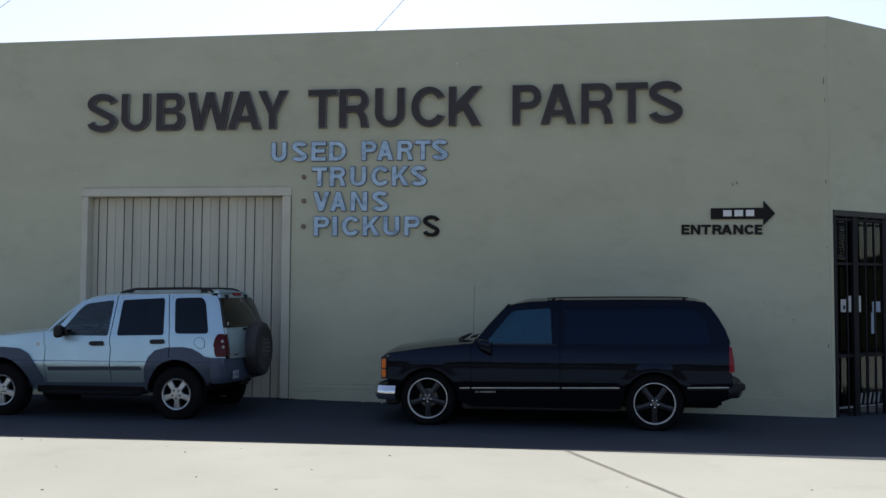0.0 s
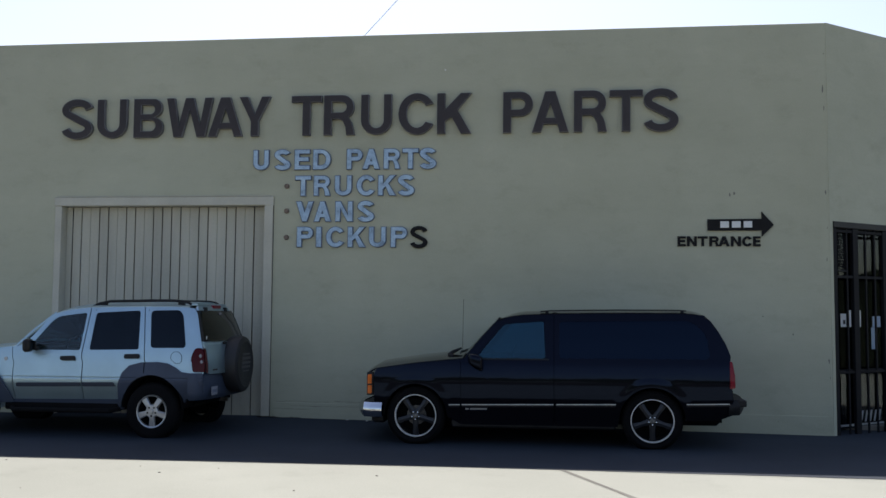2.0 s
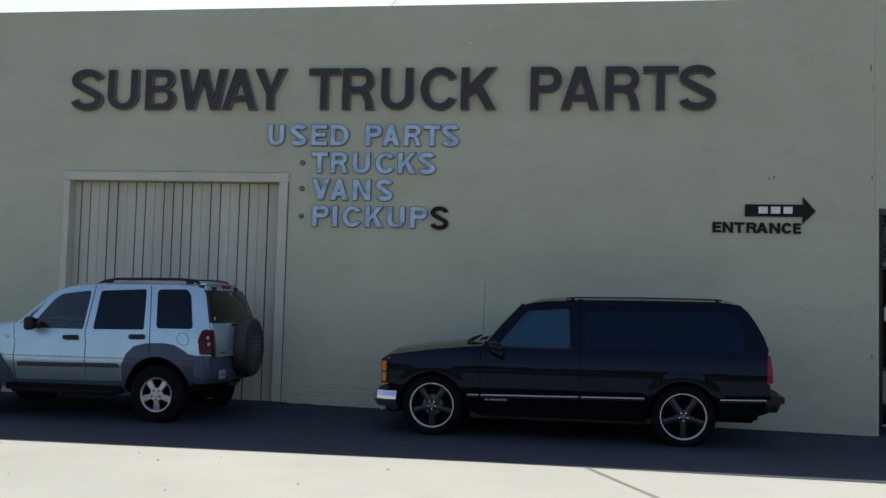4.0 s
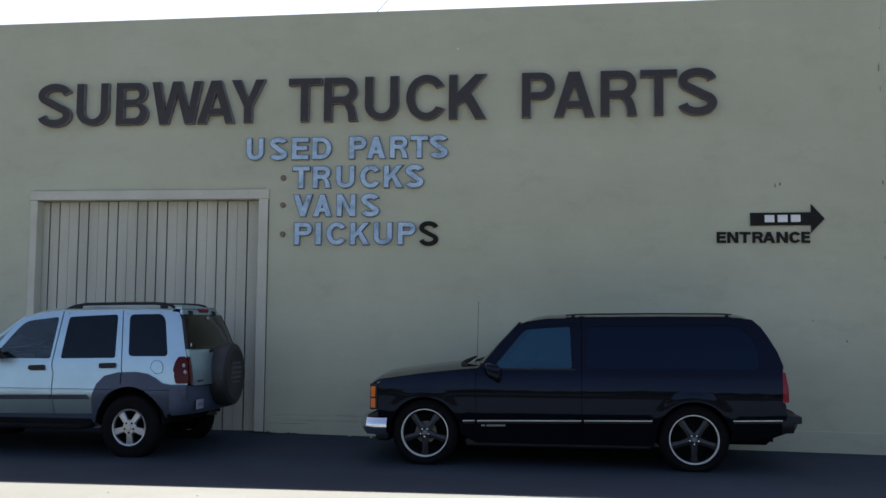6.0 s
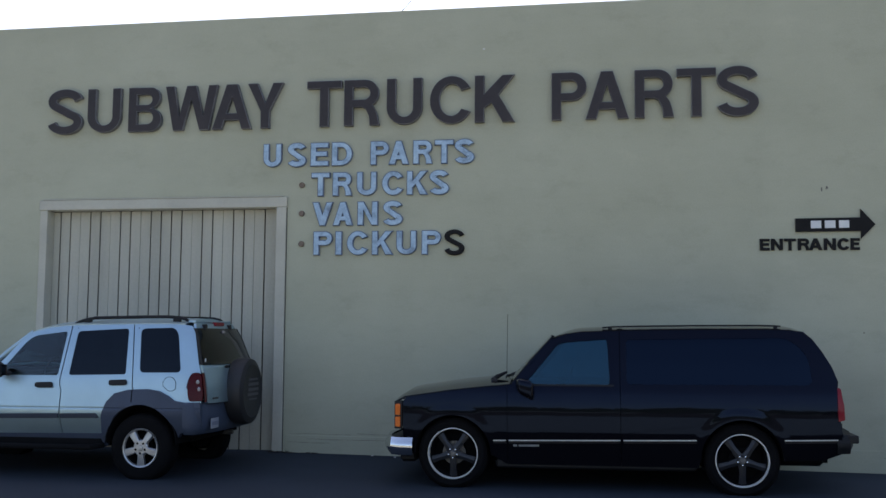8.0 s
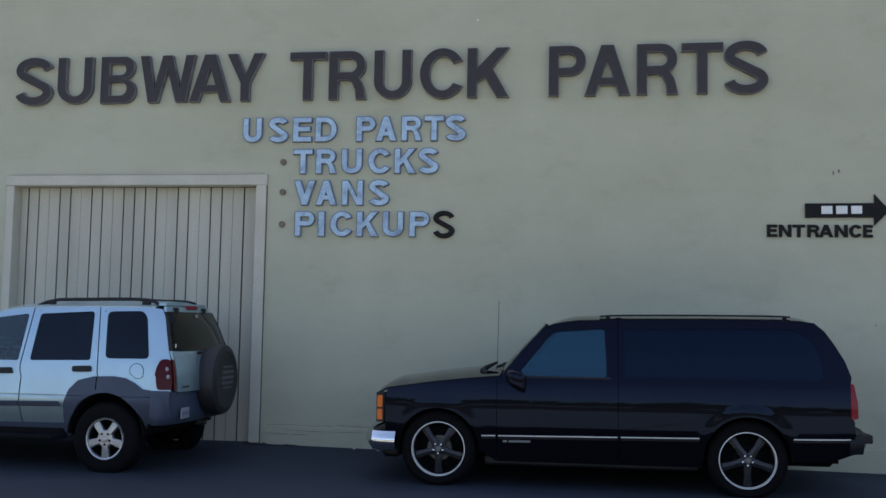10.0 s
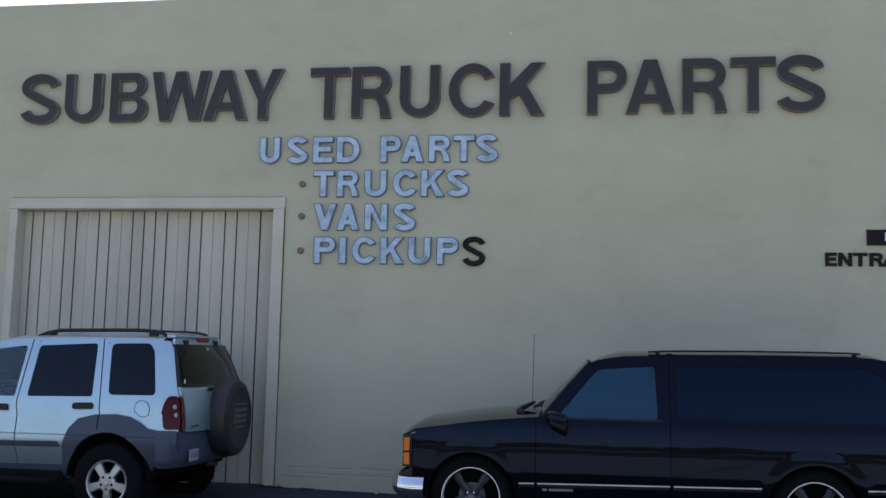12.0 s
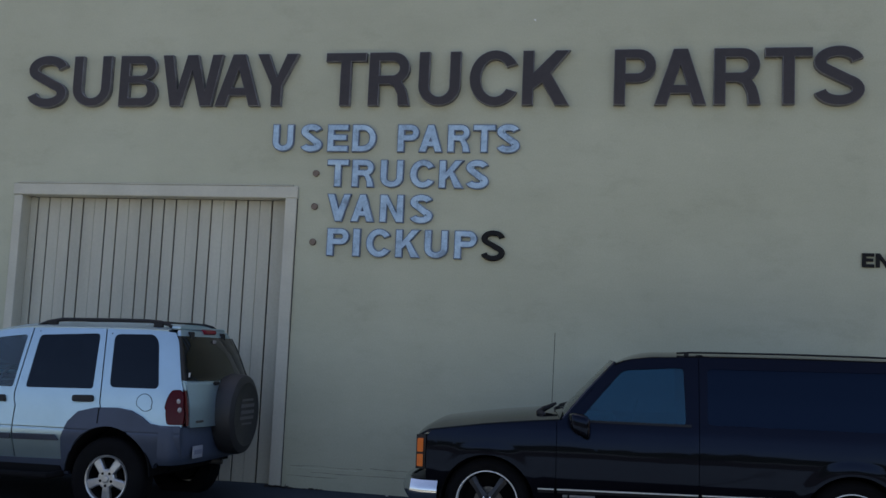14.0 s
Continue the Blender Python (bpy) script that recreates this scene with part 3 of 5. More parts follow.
# glowing strip added to brighten the inside, posts for reflected pale strips, shelves
lamp = tagged(new("fill_lamp"), "strip lamp added under the shop ceiling to brighten the inside", "lamp")
lamp.matrix_world = ch
part("housing", box(1.75, 2.95, 2.62, 2.78, 2.93, 2.97, 0.006), SIGN_WHITE, lamp)
for x in (1.90, 2.80):
    part("hanger", tube([(x, 2.70, 2.96), (x, 2.70, 5.05)], 0.008, None, 6), IRON, lamp)
part("tube", tube([(1.78, 2.70, 2.905), (2.92, 2.70, 2.905)], 0.020, None, 10), FILL_GLOW, lamp, "added glowing tube", smooth=True)
# posts added for the pale upright strips reflected in the glass
for x, y in ((0.95, 1.60), (1.45, 1.75)):
    ob = tagged(link("reflection_post", box(x - 0.035, x + 0.035, y - 0.035, y + 0.035, 0.02, 4.9, 0.006), BOARD), "pale post added for an upright strip reflected in the shop glass", "post", "shop posts")
    ob.matrix_world = ch
shelf = tagged(new("shop_shelf"), "brown wooden shelf rack with boxes inside the shop", "shelf")
shelf.matrix_world = ch
for z in (0.35, 0.95, 1.55, 2.15):
    part("board", box(1.6, 4.6, 3.0, 3.4, z, z + 0.03, 0.004), CTR, shelf)
for x in (1.56, 3.1, 4.61):
    part("upright", box(x, x + 0.035, 3.0, 3.4, 0.02, 2.5, 0.004), CTR, shelf)
for k in range(14):
    x, z = 1.66 + 0.41 * (k % 7) + 0.05 * math.sin(k * 2.1), (0.985, 1.585)[k // 7]
    ob = tagged(link("parts_box", box(x, x + 0.27, 3.03, 3.33, z, z + 0.20 + 0.12 * abs(math.sin(k * 1.7)), 0.004), (CARTON, SIGN_WHITE)[k % 3 == 1]), "small parts carton on the shop shelf", "box", "cartons on the shelf")
    ob.matrix_world = ch
tagged(link("wall_inner", box(6.5, 14.0, 5.6, 5.8, -0.1, 5.0), INTERIOR), "dark inner shop wall", "wall", kind="structure")

# ---- vehicles ----
# blue specular tint stands in for the sky reflected in the black paint
BLACK_PAINT = paint("black_car_paint", (0.0042, 0.0041, 0.0056), 0.06, 0.0, 0.0, spec=0.23, sheen=(0.37, 0.54, 0.94))
bump(BLACK_PAINT.node_tree, BLACK_PAINT.node_tree.nodes["Principled BSDF"], noise_at(BLACK_PAINT.node_tree, 1.6, 2, 0.5, (1, 1, 1.6)), 0.30, 0.014)
SILVER = paint("silver_car_paint", (0.415, 0.560, 0.625), 0.46, 1.0, 0.0)
CLADDING = grainy("grey_blue_cladding", (0.038, 0.055, 0.092), 0.6, 3, 60, 0.15, rel=0.15, dist=0.002)
MOULDING = grainy("dark_blue_grey_moulding", (0.032, 0.043, 0.068), 0.5, 3, 60, 0.15, rel=0.1, dist=0.002)
BLACK_TRIM = grainy("black_plastic", (0.011, 0.011, 0.012), 0.55, 4, 60, 0.25, rel=0.15, dist=0.002, spec=0.28)
UNDER = grainy("underbody", (0.006, 0.006, 0.007), 0.9, 4, 30, 0.3, spec=0.15)
TYRE = grainy("tyre_rubber", (0.006, 0.006, 0.007), 0.85, 6, 60, 0.3, spec=0.10)
CHROME = grainy("chrome", (0.72, 0.73, 0.75), 0.12, 4, 40, 0.06, metal=1.0, rel=0.0)
ALLOY = grainy("cast_alloy", (0.46, 0.47, 0.48), 0.34, 8, 60, 0.15, metal=0.7, rel=0.1)
LIP = grainy("polished_lip", (0.78, 0.765, 0.73), 0.35, 8, 60, 0.05, metal=0.15, rel=0.0)
# blue in the tint and gloss stands in for reflected sky
GLASS_BLUE = glass_of("blue_tint_glass", (0.21, 0.49, 0.59), 0.0, 0.02, 1.55, (0.40, 0.82, 1.0))
GUNMETAL = grainy("gunmetal_spoke", (0.018, 0.019, 0.023), 0.40, 6, 50, 0.2, rel=0.1, spec=0.45)
BRAKE = grainy("brake_disc", (0.15, 0.145, 0.14), 0.5, 14, 60, 0.4, metal=0.6)
CLOTH = grainy("dark_seat_cloth", (0.045, 0.045, 0.05), 0.9, 4, 80, 0.2)
TAN_CLOTH = grainy("grey_seat_cloth", (0.12, 0.115, 0.11), 0.9, 4, 80, 0.2)
GLASS_DARK = glass_of("privacy_glass", (0.11, 0.12, 0.14), 0.0, 0.0, 1.42, (0.7, 0.85, 1.0))
GLASS_LIGHT = glass_of("door_glass", (0.70, 0.84, 0.87), 0.0, 0.0, 1.42)
MIRROR = grainy("dim_mirror", (0.06, 0.065, 0.07), 0.08, 4, 40, 0.05, metal=1.0, rel=0.0)
GLASS_SMOKE = glass_of("smoked_rear_glass", (0.060, 0.050, 0.045))
# bluish gloss colour imitates a deep blue sky reflected in the panes
GLASS_BLACK = glass_of("black_tint_glass", (0.018, 0.019, 0.026), 0.0, 0.0, 1.46, (0.33, 0.53, 0.88))
AMBER = paint("amber_lens", (0.66, 0.135, 0.014), 0.4, 0.0, 0.3, spec=0.2)
RED_LENS = paint("red_lens", (0.060, 0.003, 0.005), 0.22, 0.0, 0.15, spec=0.1)
BRIGHT_RED = paint("bright_red_lens", (0.20, 0.008, 0.018), 0.4, 0.0, 0.3, spec=0.1)
CLEAR_LENS = paint("clear_lens", (0.24, 0.22, 0.23), 0.15, 0.0, 1.0)
PLATE = grainy("plate_white", (0.26, 0.28, 0.33), 0.5, 8, 40, 0.1)
PLATE_BAR = grainy("plate_bar", (0.16, 0.18, 0.24), 0.6)


def rounded(poly, r, n=4):
    """The polygon with its corners rounded by r (one for all, or one for each)."""
    out, k = [], len(poly)
    rs = r if isinstance(r, (list, tuple)) else [r] * k
    for i, p in enumerate(poly):
        p, a, b = Vector(p), Vector(poly[i - 1]), Vector(poly[(i + 1) % k])
        va, vb = (a - p), (b - p)
        cut = min(rs[i], va.length * 0.45, vb.length * 0.45)
        if cut < 1e-4:
            out.append((p.x, p.y))
            continue
        s, e = p + va.normalized() * cut, p + vb.normalized() * cut
        for t in (j / n for j in range(n + 1)):
            q = s * (1 - t) ** 2 + p * 2 * t * (1 - t) + e * t * t
            out.append((q.x, q.y))
    return out


def arc(cx, cz, r, a0, a1, n=16):
    return [(cx + r * math.cos(radians(a0 + (a1 - a0) * i / n)), cz + r * math.sin(radians(a0 + (a1 - a0) * i / n))) for i in range(n + 1)]


def panel(name, outline, fmap, mat, parent, holes=(), us=(), vs=(), thick=0.022, label="", out=0.0):
    """A curved sheet: the flat outline (u, v) with holes, bent by fmap(u, v, inward) and given a thickness."""
    loops = [list(outline), *[list(h) for h in holes]]
    flat = [p for lp in loops for p in lp]
    bm = bmesh.new()
    va = [bm.verts.new((u, 0, v)) for u, v in flat]
    for t in tessellate_polygon([[Vector((p[0], p[1], 0)) for p in lp] for lp in loops]):
        try:
            bm.faces.new([va[i] for i in t])
        except ValueError:
            pass
    for co, no, ks in (((1, 0, 0), (1, 0, 0), us), ((0, 0, 1), (0, 0, 1), vs)):
        for k in ks:
            bmesh.ops.bisect_plane(bm, geom=bm.verts[:] + bm.edges[:] + bm.faces[:], dist=1e-5, plane_co=Vector(co) * k, plane_no=no)
    bmesh.ops.remove_doubles(bm, verts=bm.verts, dist=1e-5)
    on = lambda a, b, ks: abs(a - b) < 2e-5 and any(abs(a - k) < 2e-5 for k in ks)
    loose = [e for e in bm.edges if len(e.link_faces) == 2 and not on(e.verts[0].co.x, e.verts[1].co.x, us) and not on(e.verts[0].co.z, e.verts[1].co.z, vs)]
    bmesh.ops.dissolve_edges(bm, edges=loose, use_verts=False)
    bmesh.ops.triangulate(bm, faces=bm.faces[:], ngon_method="BEAUTY")
    bm.verts.index_update()
    uv = [(v.co.x, v.co.z) for v in bm.verts]
    tris = [[v.index for v in f.verts] for f in bm.faces]
    rim = [(e.verts[0].index, e.verts[1].index) for e in bm.edges if len(e.link_faces) == 1]
    bm.free()
    n = len(uv)
    top = [fmap(u, v, -out) for u, v in uv]
    low = [fmap(u, v, thick - out) for u, v in uv]
    h = 0.004
    nor = []
    for (u, v), lo, hi in zip(uv, low, top):
        d = (fmap(u + h, v, 0) - fmap(u - h, v, 0)).cross(fmap(u, v + h, 0) - fmap(u, v - h, 0))
        d = d.normalized() if d.length > 1e-9 else (hi - lo).normalized()
        nor.append(d if d.dot(hi - lo) > 0 else -d)
    pts, faces, norms = top + low, [], nor + [-d for d in nor]
    flat_area = lambda f: (uv[f[1]][0] - uv[f[0]][0]) * (uv[f[2]][1] - uv[f[0]][1]) - (uv[f[2]][0] - uv[f[0]][0]) * (uv[f[1]][1] - uv[f[0]][1])
    big = max(tris, key=lambda f: abs(flat_area(f)))
    way = (top[big[1]] - top[big[0]]).cross(top[big[2]] - top[big[0]]).dot(nor[big[0]]) * flat_area(big)
    for f in tris:
        if abs(flat_area(f)) < 1e-9:
            continue
        g = f if flat_area(f) * way > 0 else f[::-1]
        faces.append(list(g))
        faces.append([i + n for i in g[::-1]])
    for a, b in rim:
        m = len(pts)
        pts += [top[a], top[b], low[b], low[a]]
        d = (top[b] - top[a]).cross(low[a] - top[a])
        d = d.normalized() if d.length > 1e-9 else nor[a]
        norms += [d] * 4
        faces.append([m, m + 1, m + 2, m + 3])
    me = bpy.data.meshes.new(name)
    me.from_pydata([tuple(p) for p in pts], [], faces)
    me.materials.append(mat)
    me.shade_smooth()
    me.normals_split_custom_set_from_vertices([tuple(d) for d in norms])
    ob = new(name, me)
    ob.parent = parent
    if label:
        ob["label"] = label
    return ob


def soft_interp(z, zs, ys, w=0.035):
    return sum(np.interp(z + d, zs, ys) for d in (-w, -w / 2, 0, w / 2, w)) / 5.0


def side_of(spec, side):
    """Bends (x, z) of a vehicle's side view onto its flank; side is -1 for the flank towards -y."""
    zs, ys = zip(*spec["profile"])
    px, pd = zip(*spec["plan"])
    gz, gd, gw = spec.get("groove", (0.0, 0.0, 1.0))           # height, depth and width of a pressed line
    groove = lambda z: gd * math.exp(-((z - gz) / gw) ** 2)

    def f(x, z, d):
        inset = max(ys) - soft_interp(z, zs, ys)
        y = max(ys) - inset - soft_interp(x, px, pd, 0.05) - d - groove(z)
        return Vector((x - (spec["lean"] - x) * 0.1 * max(0.0, inset) * (z > 1.0), side * y, z))
    return f


def grid_of(name, rows, mat, parent, label="", thick=0.0, smooth=True):
    """A sheet through rows of points, with a thickness below it."""
    bm = bmesh.new()
    vs = [[bm.verts.new(p) for p in r] for r in rows]
    for a, b in zip(vs, vs[1:]):
        for i in range(len(a) - 1):
            bm.faces.new((a[i], a[i + 1], b[i + 1], b[i]))
    if thick:
        bmesh.ops.recalc_face_normals(bm, faces=bm.faces)
        bmesh.ops.solidify(bm, geom=bm.faces[:], thickness=thick)
    return link(name, bm, mat, parent, label, smooth)


def span(a, b, n):
    return [a + (b - a) * i / n for i in range(n + 1)]


def road_wheel(parent, x, y, z, side, r, rim_r, style, tyre_w=0.24):
    """A wheel whose outer face looks towards side * y."""
    s = side
    w = part("wheel", lathe([(rim_r - 0.02, s * -0.02), (rim_r - 0.03, -s * 0.12), (rim_r - 0.05, -s * 0.17), (0.0, -s * 0.17)], 40), UNDER, parent, smooth=True)
    w.location = (x, y, z)
    hw = tyre_w
    prof = [(rim_r, -s * 0.01), (rim_r + 0.012, s * 0.006), (rim_r + (r - rim_r) * 0.55, s * 0.016), (r - 0.028, s * 0.004), (r - 0.010, -s * 0.014), (r, -s * 0.035), (r, -s * (hw - 0.035)), (r - 0.02, -s * hw), (rim_r, -s * hw)]
    part("tyre", lathe(prof, 56), TYRE, w, smooth=True)
    part("brake_disc", lathe([(0.05, -s * 0.085), (0.118, -s * 0.085), (0.118, -s * 0.11), (0.05, -s * 0.11)], 32), BRAKE if style == "five_dark" and x < 1 else UNDER, w, smooth=True)
    if style == "five_dark":
        part("rim_lip", lathe([(rim_r - 0.010, -s * 0.03), (rim_r - 0.006, -s * 0.002), (rim_r - 0.001, s * 0.012), (rim_r + 0.005, s * 0.010), (rim_r + 0.006, -s * 0.012)], 56), LIP, w, "bright polished rim lip", smooth=True)
        spoke = bmesh.new()
        for i, (q, hw2, dy) in enumerate(((0.045, 0.036, 0.0), (0.14, 0.028, -0.006), (rim_r - 0.02, 0.037, -0.022))):
            for sx, yy in ((-1, dy - 0.012), (0, dy), (1, dy - 0.012), (1, dy - 0.05), (-1, dy - 0.05)):
                spoke.verts.new((sx * hw2, s * yy, q))
        spoke.verts.ensure_lookup_table()
        for i in range(2):
            for j in range(5):
                a, b = i * 5 + j, i * 5 + (j + 1) % 5
                spoke.faces.new([spoke.verts[m] for m in (a, b, b + 5, a + 5)])
        ob = part("spoke", spoke, GUNMETAL, w)
        for i in range(5):
            o = ob if i == 0 else new("spoke", ob.data)
            o.parent = w
            o.rotation_euler = (0, math.pi + i * 2 * math.pi / 5, 0)
        part("hub", lathe([(0.0, s * 0.012), (0.035, s * 0.010), (0.052, -s * 0.004), (0.062, -s * 0.03)], 24), GUNMETAL, w, smooth=True)
        part("hub_cap", lathe([(0.0, s * 0.024), (0.024, s * 0.022), (0.036, s * 0.010), (0.036, 0)], 20), BRAKE, w, "small dull metal hub cap", smooth=True)
        for i in range(5):
            a = 2 * math.pi * (i + 0.5) / 5
            ob = part("wheel_nut", lathe([(0.0, s * 0.012), (0.010, s * 0.010), (0.011, -s * 0.01)], 8), CHROME, w)
            ob.location = (0.046 * math.sin(a), 0, 0.046 * math.cos(a))
    else:
        part("rim_lip", lathe([(rim_r - 0.022, -s * 0.02), (rim_r - 0.016, s * 0.004), (rim_r - 0.002, s * 0.010), (rim_r + 0.004, -s * 0.008)], 48), ALLOY, w, "silver alloy rim edge", smooth=True)
        spoke = bmesh.new()
        for q, hw2, dy in ((0.03, 0.030, 0.004), (0.10, 0.034, 0.002), (rim_r - 0.012, 0.044, -0.008)):
            for sx, yy in ((-1, dy - 0.010), (-0.7, dy), (0.7, dy), (1, dy - 0.010), (1, dy - 0.05), (-1, dy - 0.05)):
                spoke.verts.new((sx * hw2, s * yy, q))
        spoke.verts.ensure_lookup_table()
        for i in range(2):
            for j in range(6):
                a, b = i * 6 + j, i * 6 + (j + 1) % 6
                spoke.faces.new([spoke.verts[m] for m in (a, b, b + 6, a + 6)])
        ob = part("spoke", spoke, ALLOY, w)
        for i in range(5):
            o = ob if i == 0 else new("spoke", ob.data)
            o.parent = w
            o.rotation_euler = (0, i * 2 * math.pi / 5 + math.pi, 0)
        part("hub", lathe([(0.0, s * 0.003), (0.070, s * 0.003), (0.084, -s * 0.006), (0.088, -s * 0.04)], 30), ALLOY, w, smooth=True)
        part("hub_cap", lathe([(0.0, s * 0.018), (0.026, s * 0.016), (0.034, s * 0.006), (0.036, -s * 0.02)], 24), ALLOY, w, smooth=True)
        for i in range(5):
            a = 2 * math.pi * i / 5 + math.pi
            ob = part("wheel_nut", lathe([(0.0, s * 0.007), (0.013, s * 0.006), (0.015, -s * 0.02)], 10), UNDER, w)
            ob.location = (0.058 * math.sin(a), 0, 0.058 * math.cos(a))
    return w


def seat(parent, x, y, z, mat, wide=0.5):
    bm = box(x - 0.05, x + 0.45, y - wide / 2, y + wide / 2, z, z + 0.16, 0.05, seg=3)
    part("seat_cushion", bm, mat, parent, smooth=True)
    bm = box(-0.07, 0.07, -wide / 2, wide / 2, 0, 0.62, 0.05, seg=3)
    bmesh.ops.rotate(bm, verts=bm.verts, cent=(0, 0, 0), matrix=Matrix.Rotation(radians(14), 3, "Y"))
    bmesh.ops.translate(bm, verts=bm.verts, vec=(x + 0.42, y, z + 0.1))
    part("seat_back", bm, mat, parent, smooth=True)
    bm = box(-0.05, 0.05, -0.13, 0.13, 0, 0.18, 0.045, seg=3)
    bmesh.ops.translate(bm, verts=bm.verts, vec=(x + 0.59, y, z + 0.74))
    part("headrest", bm, mat, parent, smooth=True)


def steering_wheel(parent, x, y, z):
    pts = [Vector((0.07 * math.cos(a) * 0.9, 0.185 * math.sin(a), 0.185 * math.cos(a))) for a in (2 * math.pi * i / 28 for i in range(29))]
    bm = tube([p + Vector((x, y, z)) for p in pts], 0.014, None, 8, False)
    tube([(x + 0.03, y - 0.17, z), (x - 0.01, y, z), (x + 0.0, y + 0.17, z)], 0.013, bm, 6)
    tube([(x - 0.01, y, z), (x - 0.3, y, z - 0.12)], 0.03, bm, 8)
    part("steering_wheel", bm, BLACK_TRIM, parent, smooth=True)


def shell(parent, x0, x1, z0, z1, y):
    """Dark inner tub below the windows, so that no seam shows daylight."""
    bm = box(x0, x1, -y, y, z0, z1, 0.04)
    part("inner_body", bm, UNDER, parent)


def top_sheet(name, spec, xs, zf, crown, mat, parent, ny=14, inset=0.0, power=2.4, thick=0.02, label=""):
    f = side_of(spec, 1)
    rows = []
    for x in xs:
        z = zf(x)
        e = f(x, z, inset)
        rows.append([(e.x, e.y * t, z + crown(x) * (1 - abs(t) ** power)) for t in span(-1, 1, ny)])
    return grid_of(name, rows, mat, parent, label, thick)


def glass_sheet(name, spec, bottom, top, bow_b, bow_t, mat, parent, inset=0.03, n=5, ny=12, sign=-1, thick=0.006, crown=0.0, label=""):
    """A curved screen from the line at bottom (x, z) to the line at top (x, z), bowed towards sign * x."""
    f = side_of(spec, 1)
    rows = []
    for k in span(0, 1, n):
        x, z, bow = (p + (q - p) * k for p, q in zip((*bottom, bow_b), (*top, bow_t)))
        e = f(x, z, inset)
        rows.append([(e.x + sign * bow * (1 - t * t), e.y * t, z + crown * k * (1 - t * t)) for t in span(-1, 1, ny)])
    return grid_of(name, rows, mat, parent, label, thick)


def both(build):
    for side in (-1, 1):
        build(side)


